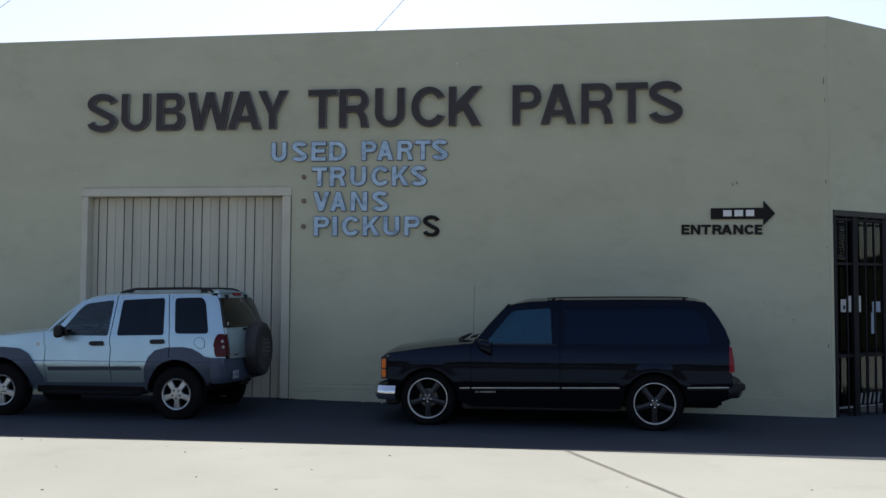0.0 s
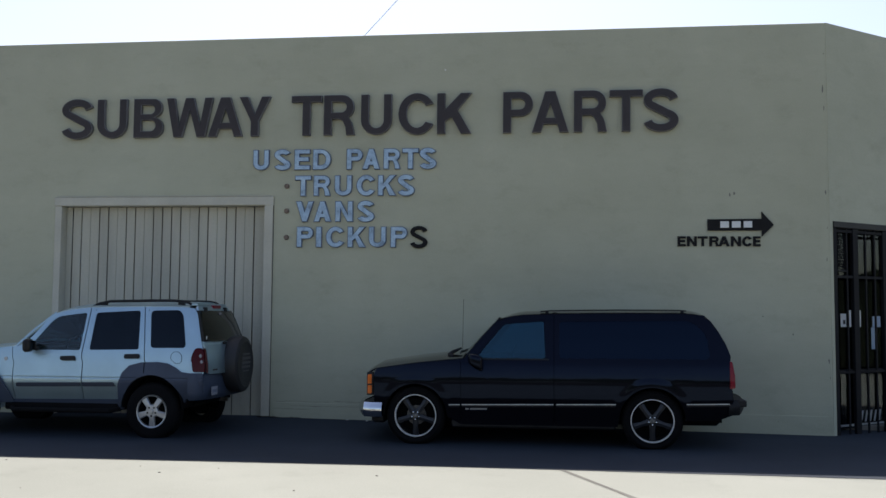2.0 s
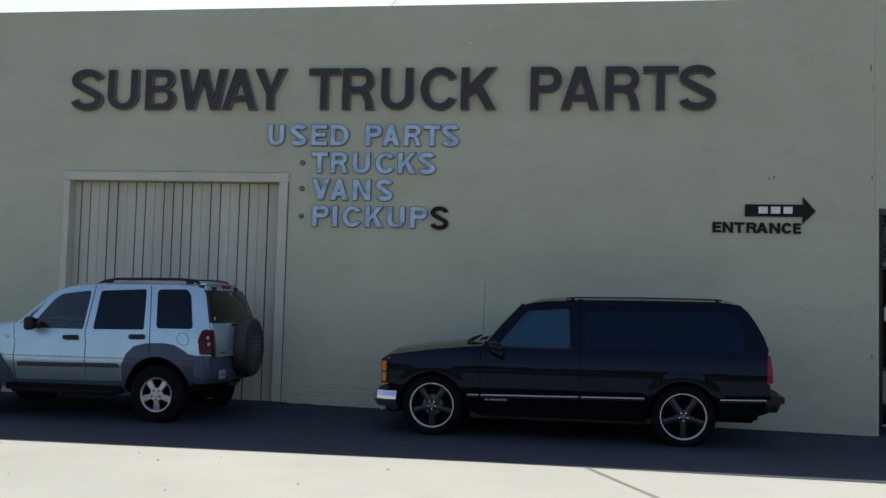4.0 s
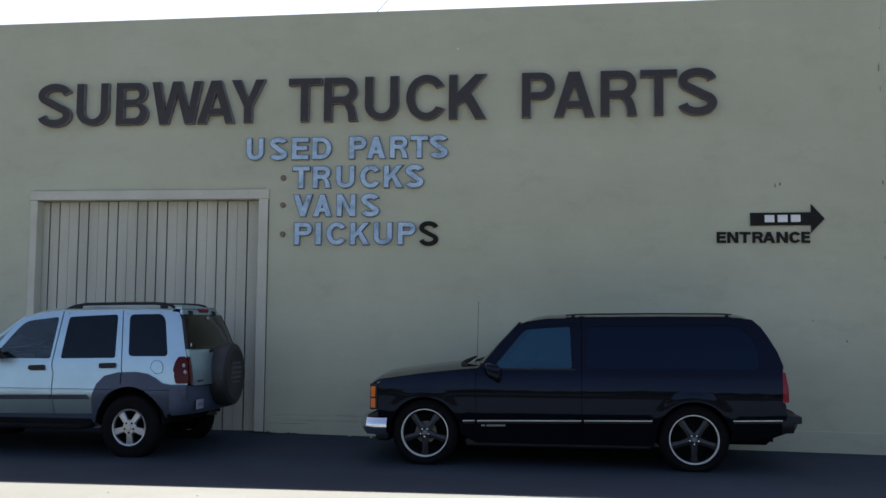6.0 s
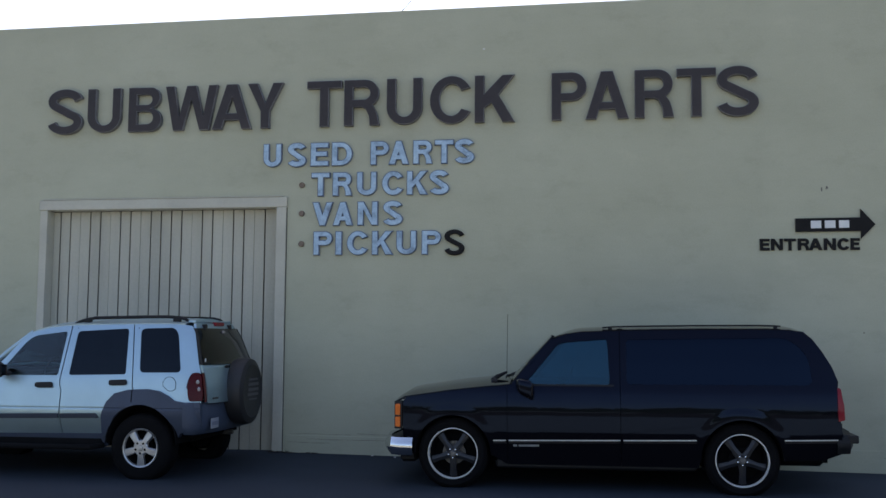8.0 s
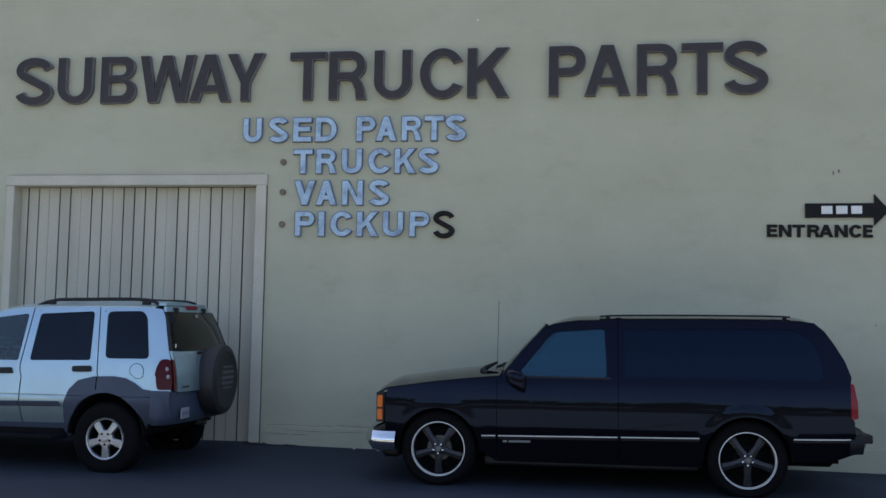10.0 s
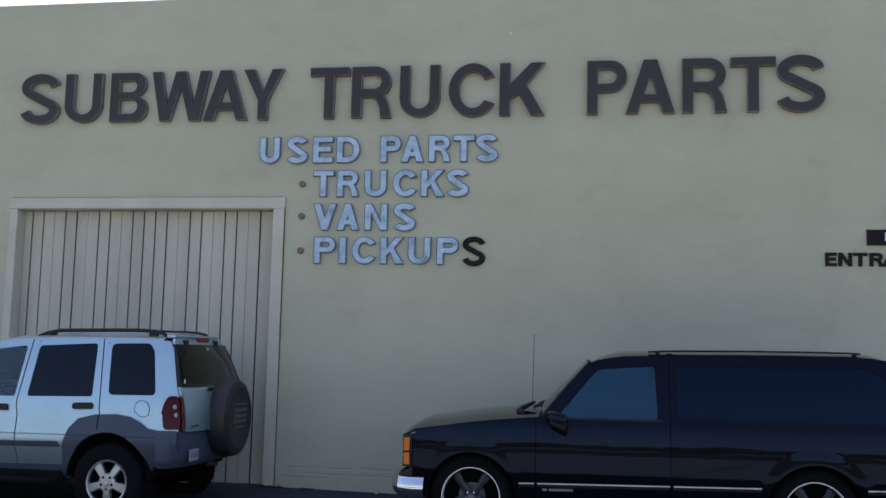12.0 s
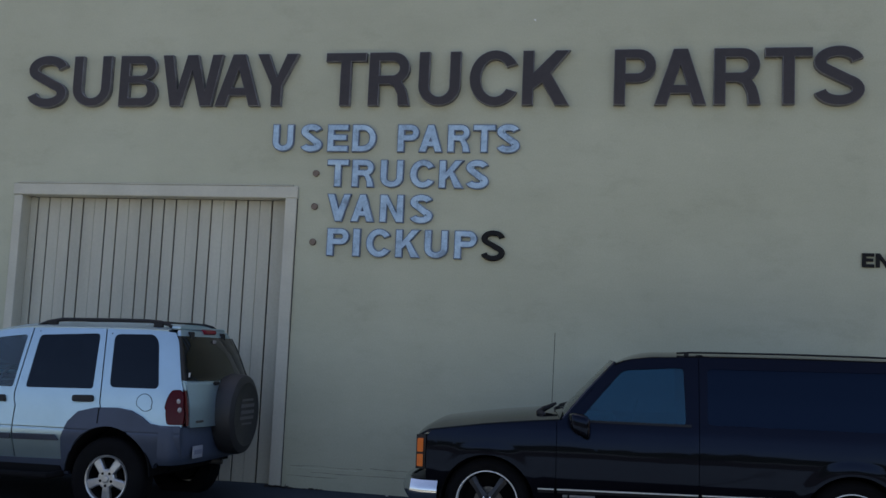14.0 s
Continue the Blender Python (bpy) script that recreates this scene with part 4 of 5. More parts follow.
def black_suv():
    """A lowered two-door full-size utility vehicle, front axle at the origin, nose towards -x."""
    car = new("sport_utility_vehicle")
    tagged(car, "glossy black lowered two-door utility vehicle parked along the wall", "car")
    spec = {
        "lean": 1.7,
        "profile": [(0.20, 0.868), (0.32, 0.890), (0.45, 0.918), (0.54, 0.941), (0.63, 0.955), (0.80, 0.962), (0.92, 0.951), (1.02, 0.935), (1.08, 0.915), (1.30, 0.853), (1.52, 0.785), (1.62, 0.740), (1.75, 0.69)],
        "plan": [(-0.9, 0.16), (-0.72, 0.085), (-0.58, 0.045), (-0.35, 0.015), (0.0, 0.0), (2.9, 0.0), (3.3, 0.012), (3.6, 0.035), (3.82, 0.07), (3.97, 0.12)],
    }
    RW, RR = 0.3605, 0.252
    WB = 2.832
    us = span(-0.6, 3.8, 30)
    vs = span(0.22, 1.62, 26)
    hood_z = lambda x: float(np.interp(x, [-0.62, -0.585, -0.53, -0.45, -0.02, 0.3, 0.62], [0.892, 0.924, 0.946, 0.958, 1.021, 1.055, 1.083]))
    roof_z = lambda x: float(np.interp(x, [0.98, 1.10, 1.30, 1.70, 2.40, 3.10, 3.30, 3.42, 3.52], [1.545, 1.592, 1.620, 1.634, 1.642, 1.642, 1.636, 1.612, 1.55]))
    tz = lambda x: 0.508 + 0.0155 * x
    fa = arc(-0.02, 0.372, 0.392, 180, 0, 20)
    ra = arc(WB, 0.358, 0.392, 180, 0, 20)
    fender = [(-0.535, 0.885), *[(x, hood_z(x) - 0.012) for x in span(-0.50, 0.541, 8)], (0.541, 0.275), *[(x, z) for x, z in fa[::-1]], (-0.50, 0.33), (-0.535, 0.42)]
    door_o = [(0.546, 0.275), (0.546, hood_z(0.546) - 0.012), (0.62, 1.085), (0.99, 1.515), (1.06, 1.552), *[(x, roof_z(x) - 0.018) for x in (1.15, 1.3, 1.5, 1.668)], (1.668, 0.275)]
    door_w = rounded([(0.728, 1.080), (1.075, 1.492), (1.548, 1.530), (1.568, 1.080)], [0.03, 0.05, 0.03, 0.03])
    quarter = [(1.673, 0.275), *[(x, roof_z(x) - 0.018) for x in span(1.673, 3.30, 10)], (3.42, 1.608), (3.508, 1.535), (3.594, 1.415), (3.684, 1.265), (3.742, 1.12), (3.735, 1.07), (3.725, 0.735), (3.765, 0.725), (3.765, 0.43), (3.60, 0.37), (3.24, 0.36), *[(x, z) for x, z in ra[::-1]], (2.42, 0.275)]
    quarter_w = rounded([(1.735, 1.085), (1.735, 1.525), (3.28, 1.545), (3.46, 1.38), (3.50, 1.12), (3.46, 1.085)], [0.04, 0.04, 0.10, 0.1, 0.04, 0.03])

    def flank(side):
        f = side_of(spec, side)
        panel("front_fender", fender, f, BLACK_PAINT, car, us=us, vs=vs)
        door = panel("door", door_o, f, BLACK_PAINT, car, [door_w], us, vs, thick=0.03)
        g = panel("window_pane", door_w, f, GLASS_BLUE, door, us=us, vs=vs, thick=0.005, out=-0.006)
        panel("door_handle", rounded([(1.50, 0.905), (1.50, 0.955), (1.635, 0.958), (1.635, 0.908)], 0.015), f, BLACK_PAINT, door, us=us, thick=0.03, out=0.010, label="black door handle")
        panel("window_seal", [(0.72, 1.062), (0.72, 1.080), (1.61, 1.080), (1.61, 1.062)], f, BLACK_TRIM, door, us=us, thick=0.02, out=0.006)
        quart = panel("quarter_panel", quarter, f, BLACK_PAINT, car, [quarter_w], us, vs, thick=0.03)
        panel("window_pane", quarter_w, f, GLASS_BLACK, quart, us=us, vs=vs, thick=0.005, out=-0.004, label="black tinted side glass")
        # bright strip along the flank
        for a, b in ((0.40, 0.53), (0.556, 1.664), (1.694, 2.40), (3.225, 3.725)):
            panel("side_trim", [(a, tz(a) - 0.005), (a, tz(a) + 0.005), (b, tz(b) + 0.005), (b, tz(b) - 0.005)], f, LIP, car, us=us, thick=0.016, out=0.010, label="thin bright trim strip")
            panel("rubbing_strip", [(a, tz(a) - 0.030), (a, tz(a) - 0.008), (b, tz(b) - 0.008), (b, tz(b) - 0.030)], f, BLACK_TRIM, car, us=us, thick=0.016, out=0.009)
        for a, b in ((0.600, 0.640), (0.655, 0.86)):
            panel("badge", rounded([(a, tz(a) - 0.062), (a, tz(a) - 0.042), (b, tz(b) - 0.042), (b, tz(b) - 0.062)], 0.006), f, ALLOY, car, us=us, thick=0.01, out=0.006, label="small dull metal badge bar")
        # wheel arch lips
        for cx, cz in ((-0.02, 0.372), (WB, 0.358)):
            ring = arc(cx, cz, 0.515, 172, 8, 24) + arc(cx, cz, 0.394, 4, 176, 24)
            swell = 0.008 if cx > 1 else 0.003

            def flare(x, z, d, cx=cx, cz=cz, swell=swell):
                k = min(1.0, max(0.0, (0.515 - math.hypot(x - cx, z - cz)) / 0.11))
                return f(x, z, d - 0.0015 - swell * k * k * (3 - 2 * k))
            panel("arch_flare", ring, flare, BLACK_PAINT, car, us=span(cx - 0.54, cx + 0.54, 36), vs=span(0.38, 0.91, 18), thick=0.05)
            rows = [[(cx + 0.40 * math.cos(a), side * yy, cz + 0.40 * math.sin(a)) for a in (math.pi * i / 18 for i in range(19))] for yy in (0.90, 0.60)]
            grid_of("wheel_well", rows, UNDER, car, thick=0.01)
        # corner lamps
        lamp = panel("marker_light", [(-0.628, 0.615), (-0.628, 0.895), (-0.545, 0.900), (-0.545, 0.615)], f, BLACK_TRIM, car, us=span(-0.63, -0.54, 6), thick=0.04, label="amber corner lamp in black housing")
        for z0, z1 in ((0.635, 0.735), (0.755, 0.865)):
            panel("lens", rounded([(-0.616, z0), (-0.616, z1), (-0.564, z1 + 0.003), (-0.564, z0)], 0.008), f, AMBER, lamp, us=span(-0.63, -0.54, 6), thick=0.012, out=0.006, label="amber lens")
        tail = panel("tail_light", rounded([(3.730, 0.742), (3.730, 1.066), (3.760, 1.056), (3.792, 0.90), (3.794, 0.755)], 0.012), f, BRIGHT_RED, car, us=span(3.72, 3.815, 6), thick=0.05, out=0.006, label="tall red tail light")
        # mirror
        bm = box(-0.075, 0.085, -0.108, 0.108, -0.085, 0.085, 0.045, seg=3)
        for v in bm.verts:                              # the shell narrows towards the nose and hangs lower behind
            v.co.z = v.co.z * (1.0 + 2.2 * v.co.x) - 0.35 * v.co.x
        bmesh.ops.rotate(bm, verts=bm.verts, cent=(0, 0, 0), matrix=Matrix.Rotation(radians(-14 * side), 3, "Z"))
        mirror = part("wing_mirror", bm, BLACK_PAINT, car, "black wing mirror", smooth=True)
        mirror.location = (0.715, side * 0.985, 1.048)
        part("mirror_arm", tube([(0.0, -side * 0.10, -0.02), (0.02, -side * 0.17, -0.03)], 0.03), BLACK_TRIM, mirror)
        part("mirror_glass", box(0.082, 0.088, -0.078, 0.078, -0.085, 0.045, 0.01), MIRROR, mirror)
        # A-pillar
        top, bot = f(1.02, 1.545, 0.03), f(0.60, 1.07, 0.03)
        part("pillar", tube([bot, bot.lerp(top, 0.5) + Vector((-0.008, 0, 0.006)), top], 0.026, None, 8), BLACK_PAINT, car, smooth=True)
        part("inner_pillar", tube([(1.678, side * 0.85, 0.95), (1.678, side * 0.775, 1.38), (1.678, side * 0.69, 1.63)], 0.032, None, 8), UNDER, car)
        # roof rack side rail
        pts = [(1.50, side * 0.60, roof_z(1.50) + 0.022)] + [(x, side * 0.60, roof_z(x) + 0.027) for x in span(1.62, 3.20, 8)] + [(3.27, side * 0.60, roof_z(3.2) + 0.022)]
        rail = part("roof_rail", tube(pts, 0.008, None, 8), BLACK_TRIM, car, smooth=True)
        for xf in (1.58, 3.22):
            part("rail_foot", box(xf - 0.02, xf + 0.02, side * 0.60 - 0.010, side * 0.60 + 0.010, roof_z(xf) + 0.002, roof_z(xf) + 0.022, 0.005), BLACK_TRIM, rail)
        for sx in (-0.02, WB):
            road_wheel(car, sx, side * 0.890, 0.372 if sx < 1 else 0.352, side, RW, RR, "five_dark", 0.25)

    both(flank)
    top_sheet("hood", spec, span(-0.62, 0.57, 12), lambda x: hood_z(x), lambda x: 0.068, BLACK_PAINT, car, inset=0.006)
    top_sheet("roof", spec, [*span(1.0, 1.3, 4), *span(1.45, 3.1, 8), 3.2, 3.3, 3.38, 3.46], lambda x: roof_z(x) - 0.01, lambda x: 0.045 * min(1, max(0.25, (x - 0.95) / 0.25)), BLACK_PAINT, car, inset=0.0)
    glass_sheet("windshield", spec, (0.60, 1.072), (1.015, 1.545), 0.13, 0.06, GLASS_LIGHT, car, crown=0.03)
    part("cowl", box(0.36, 0.66, -0.84, 0.84, 0.98, 1.068, 0.03), BLACK_TRIM, car)
    glass_sheet("rear_window", spec, (3.715, 1.13), (3.44, 1.605), 0.05, 0.03, GLASS_BLACK, car, sign=1, inset=0.05)
    glass_sheet("tailgate", spec, (3.785, 0.56), (3.700, 1.14), 0.05, 0.05, BLACK_PAINT, car, sign=1, inset=0.02, thick=0.03)
    # front
    grille = part("grille", box(-0.68, -0.58, -0.47, 0.47, 0.60, 0.885, 0.02), BLACK_TRIM, car)
    for z in (0.66, 0.74, 0.82):
        part("grille_bar", box(-0.69, -0.675, -0.45, 0.45, z, z + 0.02, 0.004), CHROME, grille)
    for side in (-1, 1):
        part("headlight", box(-0.655, -0.56, side * 0.62 - 0.13, side * 0.62 + 0.13, 0.62, 0.885, 0.02), CLEAR_LENS, car)

    def wrap(z0, z1, x_mid, x_side, y_side, back, bulge, mat, name, label="", sign=-1):
        rows = []
        for k in span(0, 1, 6):
            z = z0 + (z1 - z0) * k
            b = bulge * math.sin(math.pi * k)
            pts = [(back, -(y_side + b), z), (x_side - sign * 0.10, -(y_side + b), z), (x_side, -(y_side - 0.05 + b), z)]
            pts += [(x_mid + (x_side - x_mid) * abs(t) ** 3 + sign * b, t * (y_side - 0.10), z) for t in span(-0.98, 0.98, 10)]
            pts += [(x, -y, z) for x, y, z in pts[:3][::-1]]
            rows.append(pts)
        return grid_of(name, rows, mat, car, label, 0.03)
    wrap(0.350, 0.528, -0.80, -0.665, 0.93, -0.43, 0.042, CHROME, "front_bumper", "chrome front bumper")
    part("front_valance", box(-0.60, -0.42, -0.74, 0.74, 0.26, 0.43, 0.03), BLACK_TRIM, car)
    wrap(0.43, 0.612, 3.945, 3.85, 0.865, 3.72, 0.032, grainy("scuffed_grey_bumper", (0.012, 0.0125, 0.015), 0.5, 6, 40, 0.3, spec=0.2), "rear_bumper", "dark grey step bumper", sign=1)
    part("bumper_step", box(3.73, 3.93, -0.84, 0.84, 0.53, 0.606, 0.01), BLACK_TRIM, car)
    part("bumper_core", box(-0.74, -0.46, -0.72, 0.72, 0.370, 0.515, 0.02), BLACK_TRIM, car)
    part("rear_valance", box(3.46, 3.74, -0.78, 0.78, 0.40, 0.50, 0.03), BLACK_TRIM, car)
    part("tow_hitch", box(3.66, 3.80, -0.06, 0.06, 0.37, 0.44, 0.01), UNDER, car)
    part("exhaust", tube([(3.45, -0.66, 0.36), (3.66, -0.70, 0.36)], 0.035, None, 12), UNDER, car)
    shell(car, -0.52, 3.66, 0.27, 0.96, 0.56)
    part("floor_pan", box(0.45, 2.40, -0.86, 0.86, 0.24, 0.36, 0.02), UNDER, car)
    part("rocker", box(0.42, 2.40, -0.865, -0.82, 0.235, 0.33, 0.02), BLACK_TRIM, car)
    part("dashboard", box(0.62, 1.0, -0.80, 0.80, 0.85, 1.075, 0.06, seg=3), BLACK_TRIM, car, smooth=True)
    for y in (-0.42, 0.42):
        seat(car, 1.30, y, 0.62, CLOTH)
    bm = box(2.35, 2.50, -0.75, 0.75, 0.62, 1.18, 0.05, seg=3)
    part("rear_seat", bm, CLOTH, car, smooth=True)
    steering_wheel(car, 1.12, -0.42, 1.05)
    # wipers and aerial on the cowl
    for y0, y1 in ((-0.62, -0.05), (-0.02, 0.58)):
        part("wiper", tube([(0.50, y0, 1.105), (0.48, (y0 + y1) / 2, 1.14), (0.56, y1, 1.16)], 0.009, None, 6), BLACK_TRIM, car)
    part("wiper_pivot", tube([(0.43, -0.66, 1.06), (0.37, -0.62, 1.115), (0.40, -0.58, 1.135), (0.50, -0.50, 1.185)], [0.03, 0.030, 0.026, 0.012], None, 8), BLACK_TRIM, car, smooth=True)
    aerial = part("aerial", tube([(0.38, 0.70, 1.01), (0.38, 0.70, 1.09)], 0.016, None, 8), BLACK_TRIM, car)
    part("aerial_rod", tube([(0.38, 0.70, 1.09), (0.395, 0.70, 1.82)], 0.003, None, 6), BLACK_TRIM, aerial)
    return car


def silver_suv():
    """A compact utility vehicle with grey cladding, front axle at the origin, nose towards -x."""
    car = new("sport_utility_vehicle")
    tagged(car, "silver compact utility vehicle with grey cladding and rear spare wheel", "car")
    WB, RW, RR = 2.649, 0.366, 0.210
    spec = {
        "lean": 7.7,
        "groove": (0.775, 0.008, 0.007),
        "profile": [(0.30, 0.735), (0.45, 0.792), (0.60, 0.853), (0.70, 0.890), (0.735, 0.899), (0.775, 0.898), (0.80, 0.892), (0.95, 0.871), (1.08, 0.847), (1.15, 0.828), (1.35, 0.764), (1.58, 0.674), (1.66, 0.638), (1.72, 0.60)],
        "plan": [(-0.85, 0.22), (-0.7, 0.11), (-0.5, 0.05), (-0.2, 0.012), (0.2, 0.0), (2.6, 0.0), (3.0, 0.008), (3.2, 0.03), (3.30, 0.055), (3.38, 0.10)],
    }
    us = span(-0.7, 3.4, 30)
    vs = sorted(span(0.34, 1.70, 24) + [0.735, 0.755, 0.762, 0.768, 0.775, 0.782, 0.788, 0.795, 0.82])
    hood_z = lambda x: float(np.interp(x, [-0.72, -0.6, -0.3, 0.0, 0.5, 0.75, 0.95], [0.98, 1.04, 1.085, 1.115, 1.160, 1.185, 1.205]))
    roof_z = lambda x: float(np.interp(x, [1.22, 1.35, 1.5, 1.65, 1.84, 2.5, 3.0, 3.2, 3.30], [1.568, 1.634, 1.666, 1.684, 1.696, 1.706, 1.706, 1.700, 1.685]))
    ra = arc(WB, 0.40, 0.42, 186, -2, 20)
    fa = arc(0.0, 0.40, 0.42, 182, -6, 20)
    fender = [(-0.62, 1.03), *[(x, hood_z(x) - 0.012) for x in span(-0.5, 0.66, 8)], (0.655, 0.42), *fa[::-1], (-0.50, 0.45), (-0.62, 0.6)]
    fdoor = [(0.668, 0.42), (0.668, hood_z(0.668) - 0.012), (0.82, 1.180), (0.98, 1.328), (1.18, 1.522), (1.30, 1.602), *[(x, roof_z(x) - 0.018) for x in (1.5, 1.65, 1.795)], (1.652, 1.08), (1.652, 0.42)]
    fdw = rounded([(0.905, 1.125), (0.985, 1.240), (1.232, 1.492), (1.335, 1.562), (1.742, 1.612), (1.632, 1.125)], [0.02, 0.08, 0.06, 0.06, 0.04, 0.03])
    rdoor = [(1.664, 0.42), (1.664, 1.08), (1.807, roof_z(1.8) - 0.018), *[(x, roof_z(x) - 0.018) for x in (2.0, 2.2, 2.4, 2.548)], (2.536, 0.86), (2.40, 0.80), (2.25, 0.62), (2.20, 0.42)]
    rdw = rounded([(1.766, 1.128), (1.872, 1.612), (2.492, 1.643), (2.462, 1.140)], [0.03, 0.04, 0.04, 0.03])
    quarter = [(2.548, 0.86), (2.560, roof_z(2.56) - 0.018), *[(x, roof_z(x) - 0.018) for x in (2.8, 2.95, 3.08)], (3.225, 1.672), (3.262, 1.60), (3.305, 1.26), (3.325, 1.17), (3.33, 0.80), (2.90, 0.82), (2.65, 0.90)]
    qw = rounded([(2.630, 1.160), (2.638, 1.642), (3.03, 1.650), (3.080, 1.583), (3.112, 1.163)], [0.05, 0.06, 0.07, 0.07, 0.05])
    flare_r = [(2.158, 0.46), (2.185, 0.70), (2.242, 0.845), (2.335, 0.938), (2.50, 0.978), (2.72, 0.985), (2.86, 0.965), (2.97, 0.915), (3.05, 0.860), (3.15, 0.845), (3.315, 0.845), (3.335, 0.83), (3.340, 0.60), (3.30, 0.55), (3.10, 0.51)]
    flare_r = flare_r + [p for p in ra[::-1] if p[1] > 0.44]
    flare_f = [(-0.66, 0.48), (-0.66, 0.86), (-0.40, 0.94), (0.0, 0.962), (0.26, 0.945), (0.40, 0.88), (0.50, 0.76), (0.60, 0.58), (0.655, 0.44)] + [p for p in fa[::-1] if p[1] > 0.42]

    def flank(side):
        f = side_of(spec, side)
        fend = panel("front_fender", fender, f, SILVER, car, us=us, vs=vs)
        panel("wheel_flare", flare_f, f, CLADDING, car, us=us, vs=vs, thick=0.07, out=0.035, label="grey-blue plastic wheel flare")
        panel("wheel_flare", flare_r, f, CLADDING, car, us=us, vs=vs, thick=0.07, out=0.035, label="grey-blue plastic wheel flare")
        panel("flare_seam", [(2.540, 0.845), (2.540, 0.976), (2.552, 0.977), (2.552, 0.842)], f, UNDER, car, us=us, vs=vs, thick=0.01, out=0.0365, label="dark seam where the door edge crosses the flare")
        b = part("badge", lathe([(0.0, -0.006), (0.024, -0.006), (0.028, 0.0), (0.028, 0.006)], 20), ALLOY, fend, "small round fender badge")
        b.location = f(0.567, 1.005, 0.0)
        d1 = panel("door", fdoor, f, SILVER, car, [fdw], us, vs, thick=0.03)
        panel("window_pane", fdw, f, GLASS_LIGHT, d1, us=us, vs=vs, thick=0.005, out=-0.006, label="clear door glass")
        d2 = panel("door", rdoor, f, SILVER, car, [rdw], us, vs, thick=0.03)
        panel("window_pane", rdw, f, GLASS_DARK, d2, us=us, vs=vs, thick=0.005, out=-0.006, label="dark tinted door glass")
        q = panel("quarter_panel", quarter, f, SILVER, car, [qw], us, vs, thick=0.03)
        panel("window_pane", qw, f, GLASS_DARK, q, us=us, vs=vs, thick=0.005, out=-0.006, label="dark tinted quarter glass")
        for d, hx, hz in ((d1, 1.442, 1.020), (d2, 2.351, 1.052)):
            panel("door_handle", rounded([(hx - 0.085, hz - 0.032), (hx - 0.085, hz + 0.028), (hx + 0.130, hz + 0.034), (hx + 0.130, hz - 0.026)], 0.032), f, BLACK_TRIM, d, us=us, thick=0.03, out=0.018, label="black door handle")
        panel("side_moulding", rounded([(0.72, 0.646), (0.72, 0.698), (1.645, 0.712), (1.645, 0.660)], 0.012), f, MOULDING, d1, us=us, thick=0.03, out=0.018, label="dark grey-blue side moulding")
        panel("side_moulding", rounded([(1.671, 0.660), (1.671, 0.712), (2.110, 0.719), (2.145, 0.667)], 0.012), f, MOULDING, d2, us=us, thick=0.03, out=0.018, label="dark grey-blue side moulding")
        ring = arc(2.985, 1.040, 0.078, 0, 360, 28)[:-1]
        inner = arc(2.985, 1.040, 0.072, 0, 360, 28)[:-1]
        panel("fuel_door", inner, f, SILVER, q, us=us, vs=vs, thick=0.01, out=0.003, label="round fuel door")
        panel("fuel_door_gap", ring, f, UNDER, q, [arc(2.985, 1.040, 0.073, 0, 360, 28)[:-1]], thick=0.004, out=0.0025)
        # rear lamp on the corner
        lamp_o = rounded([(3.205, 0.856), (3.175, 0.98), (3.200, 1.09), (3.240, 1.162), (3.318, 1.162), (3.342, 1.11), (3.345, 0.856)], [0.03, 0.08, 0.06, 0.04, 0.02, 0.02, 0.02])
        lamp = panel("tail_light", lamp_o, f, RED_LENS, car, us=span(3.16, 3.35, 8), vs=span(0.86, 1.16, 6), thick=0.05, out=0.012, label="dark red tail light with clear spots")
        for zc in (0.985, 1.060):
            bm = lathe([(0.0, -0.012), (0.014, -0.009), (0.020, 0.004)], 16)
            o = part("reversing_lens", bm, CLEAR_LENS, lamp, "clear round lens")
            o.location = f(3.305, zc, -0.012)
            o.scale = (1.0, 1.0, 1.25)
            o.rotation_euler = (0, 0, radians(38) if side < 0 else radians(180 - 38))
        # mirror
        bm = box(-0.055, 0.055, -0.105, 0.105, -0.085, 0.085, 0.045, seg=3)
        bmesh.ops.rotate(bm, verts=bm.verts, cent=(0, 0, 0), matrix=Matrix.Rotation(radians(-16 * side), 3, "Z"))
        mirror = part("wing_mirror", bm, BLACK_TRIM, car, "black wing mirror", smooth=True)
        mirror.location = (0.93, side * 0.985, 1.185)
        part("mirror_arm", tube([(0.0, -side * 0.09, -0.03), (0.05, -side * 0.17, -0.045)], 0.028), BLACK_TRIM, mirror)
        part("mirror_glass", box(0.055, 0.060, -0.08, 0.08, -0.06, 0.06, 0.01), MIRROR, mirror)
        # side step and sill
        panel("sill", [(0.64, 0.36), (0.60, 0.480), (2.20, 0.498), (2.20, 0.36)], f, CLADDING, car, us=us, vs=span(0.36, 0.49, 4), thick=0.05, out=0.012)
        part("side_step", tube([(0.62, side * 0.80, 0.37), (0.70, side * 0.93, 0.355), (2.08, side * 0.93, 0.355), (2.16, side * 0.80, 0.37)], 0.030, None, 10), UNDER, car, "black tubular side step", smooth=True)
        # pillar by the windshield
        top, bot = f(1.30, 1.602, 0.025), f(0.715, 1.165, 0.025)
        part("pillar", tube([bot, bot.lerp(top, 0.5) + Vector((-0.01, 0, 0.012)), top], 0.03, None, 8), SILVER, car, smooth=True)
        for xb, xt in ((1.66, 1.72), (2.545, 2.48)):
            lo_y, hi_y = side * 0.80, side * 0.60
            part("inner_pillar", tube([(xb, lo_y, 0.95), (xt, hi_y, 1.64)], 0.045, None, 8), UNDER, car)
        # roof rail on feet
        yr = side * 0.50
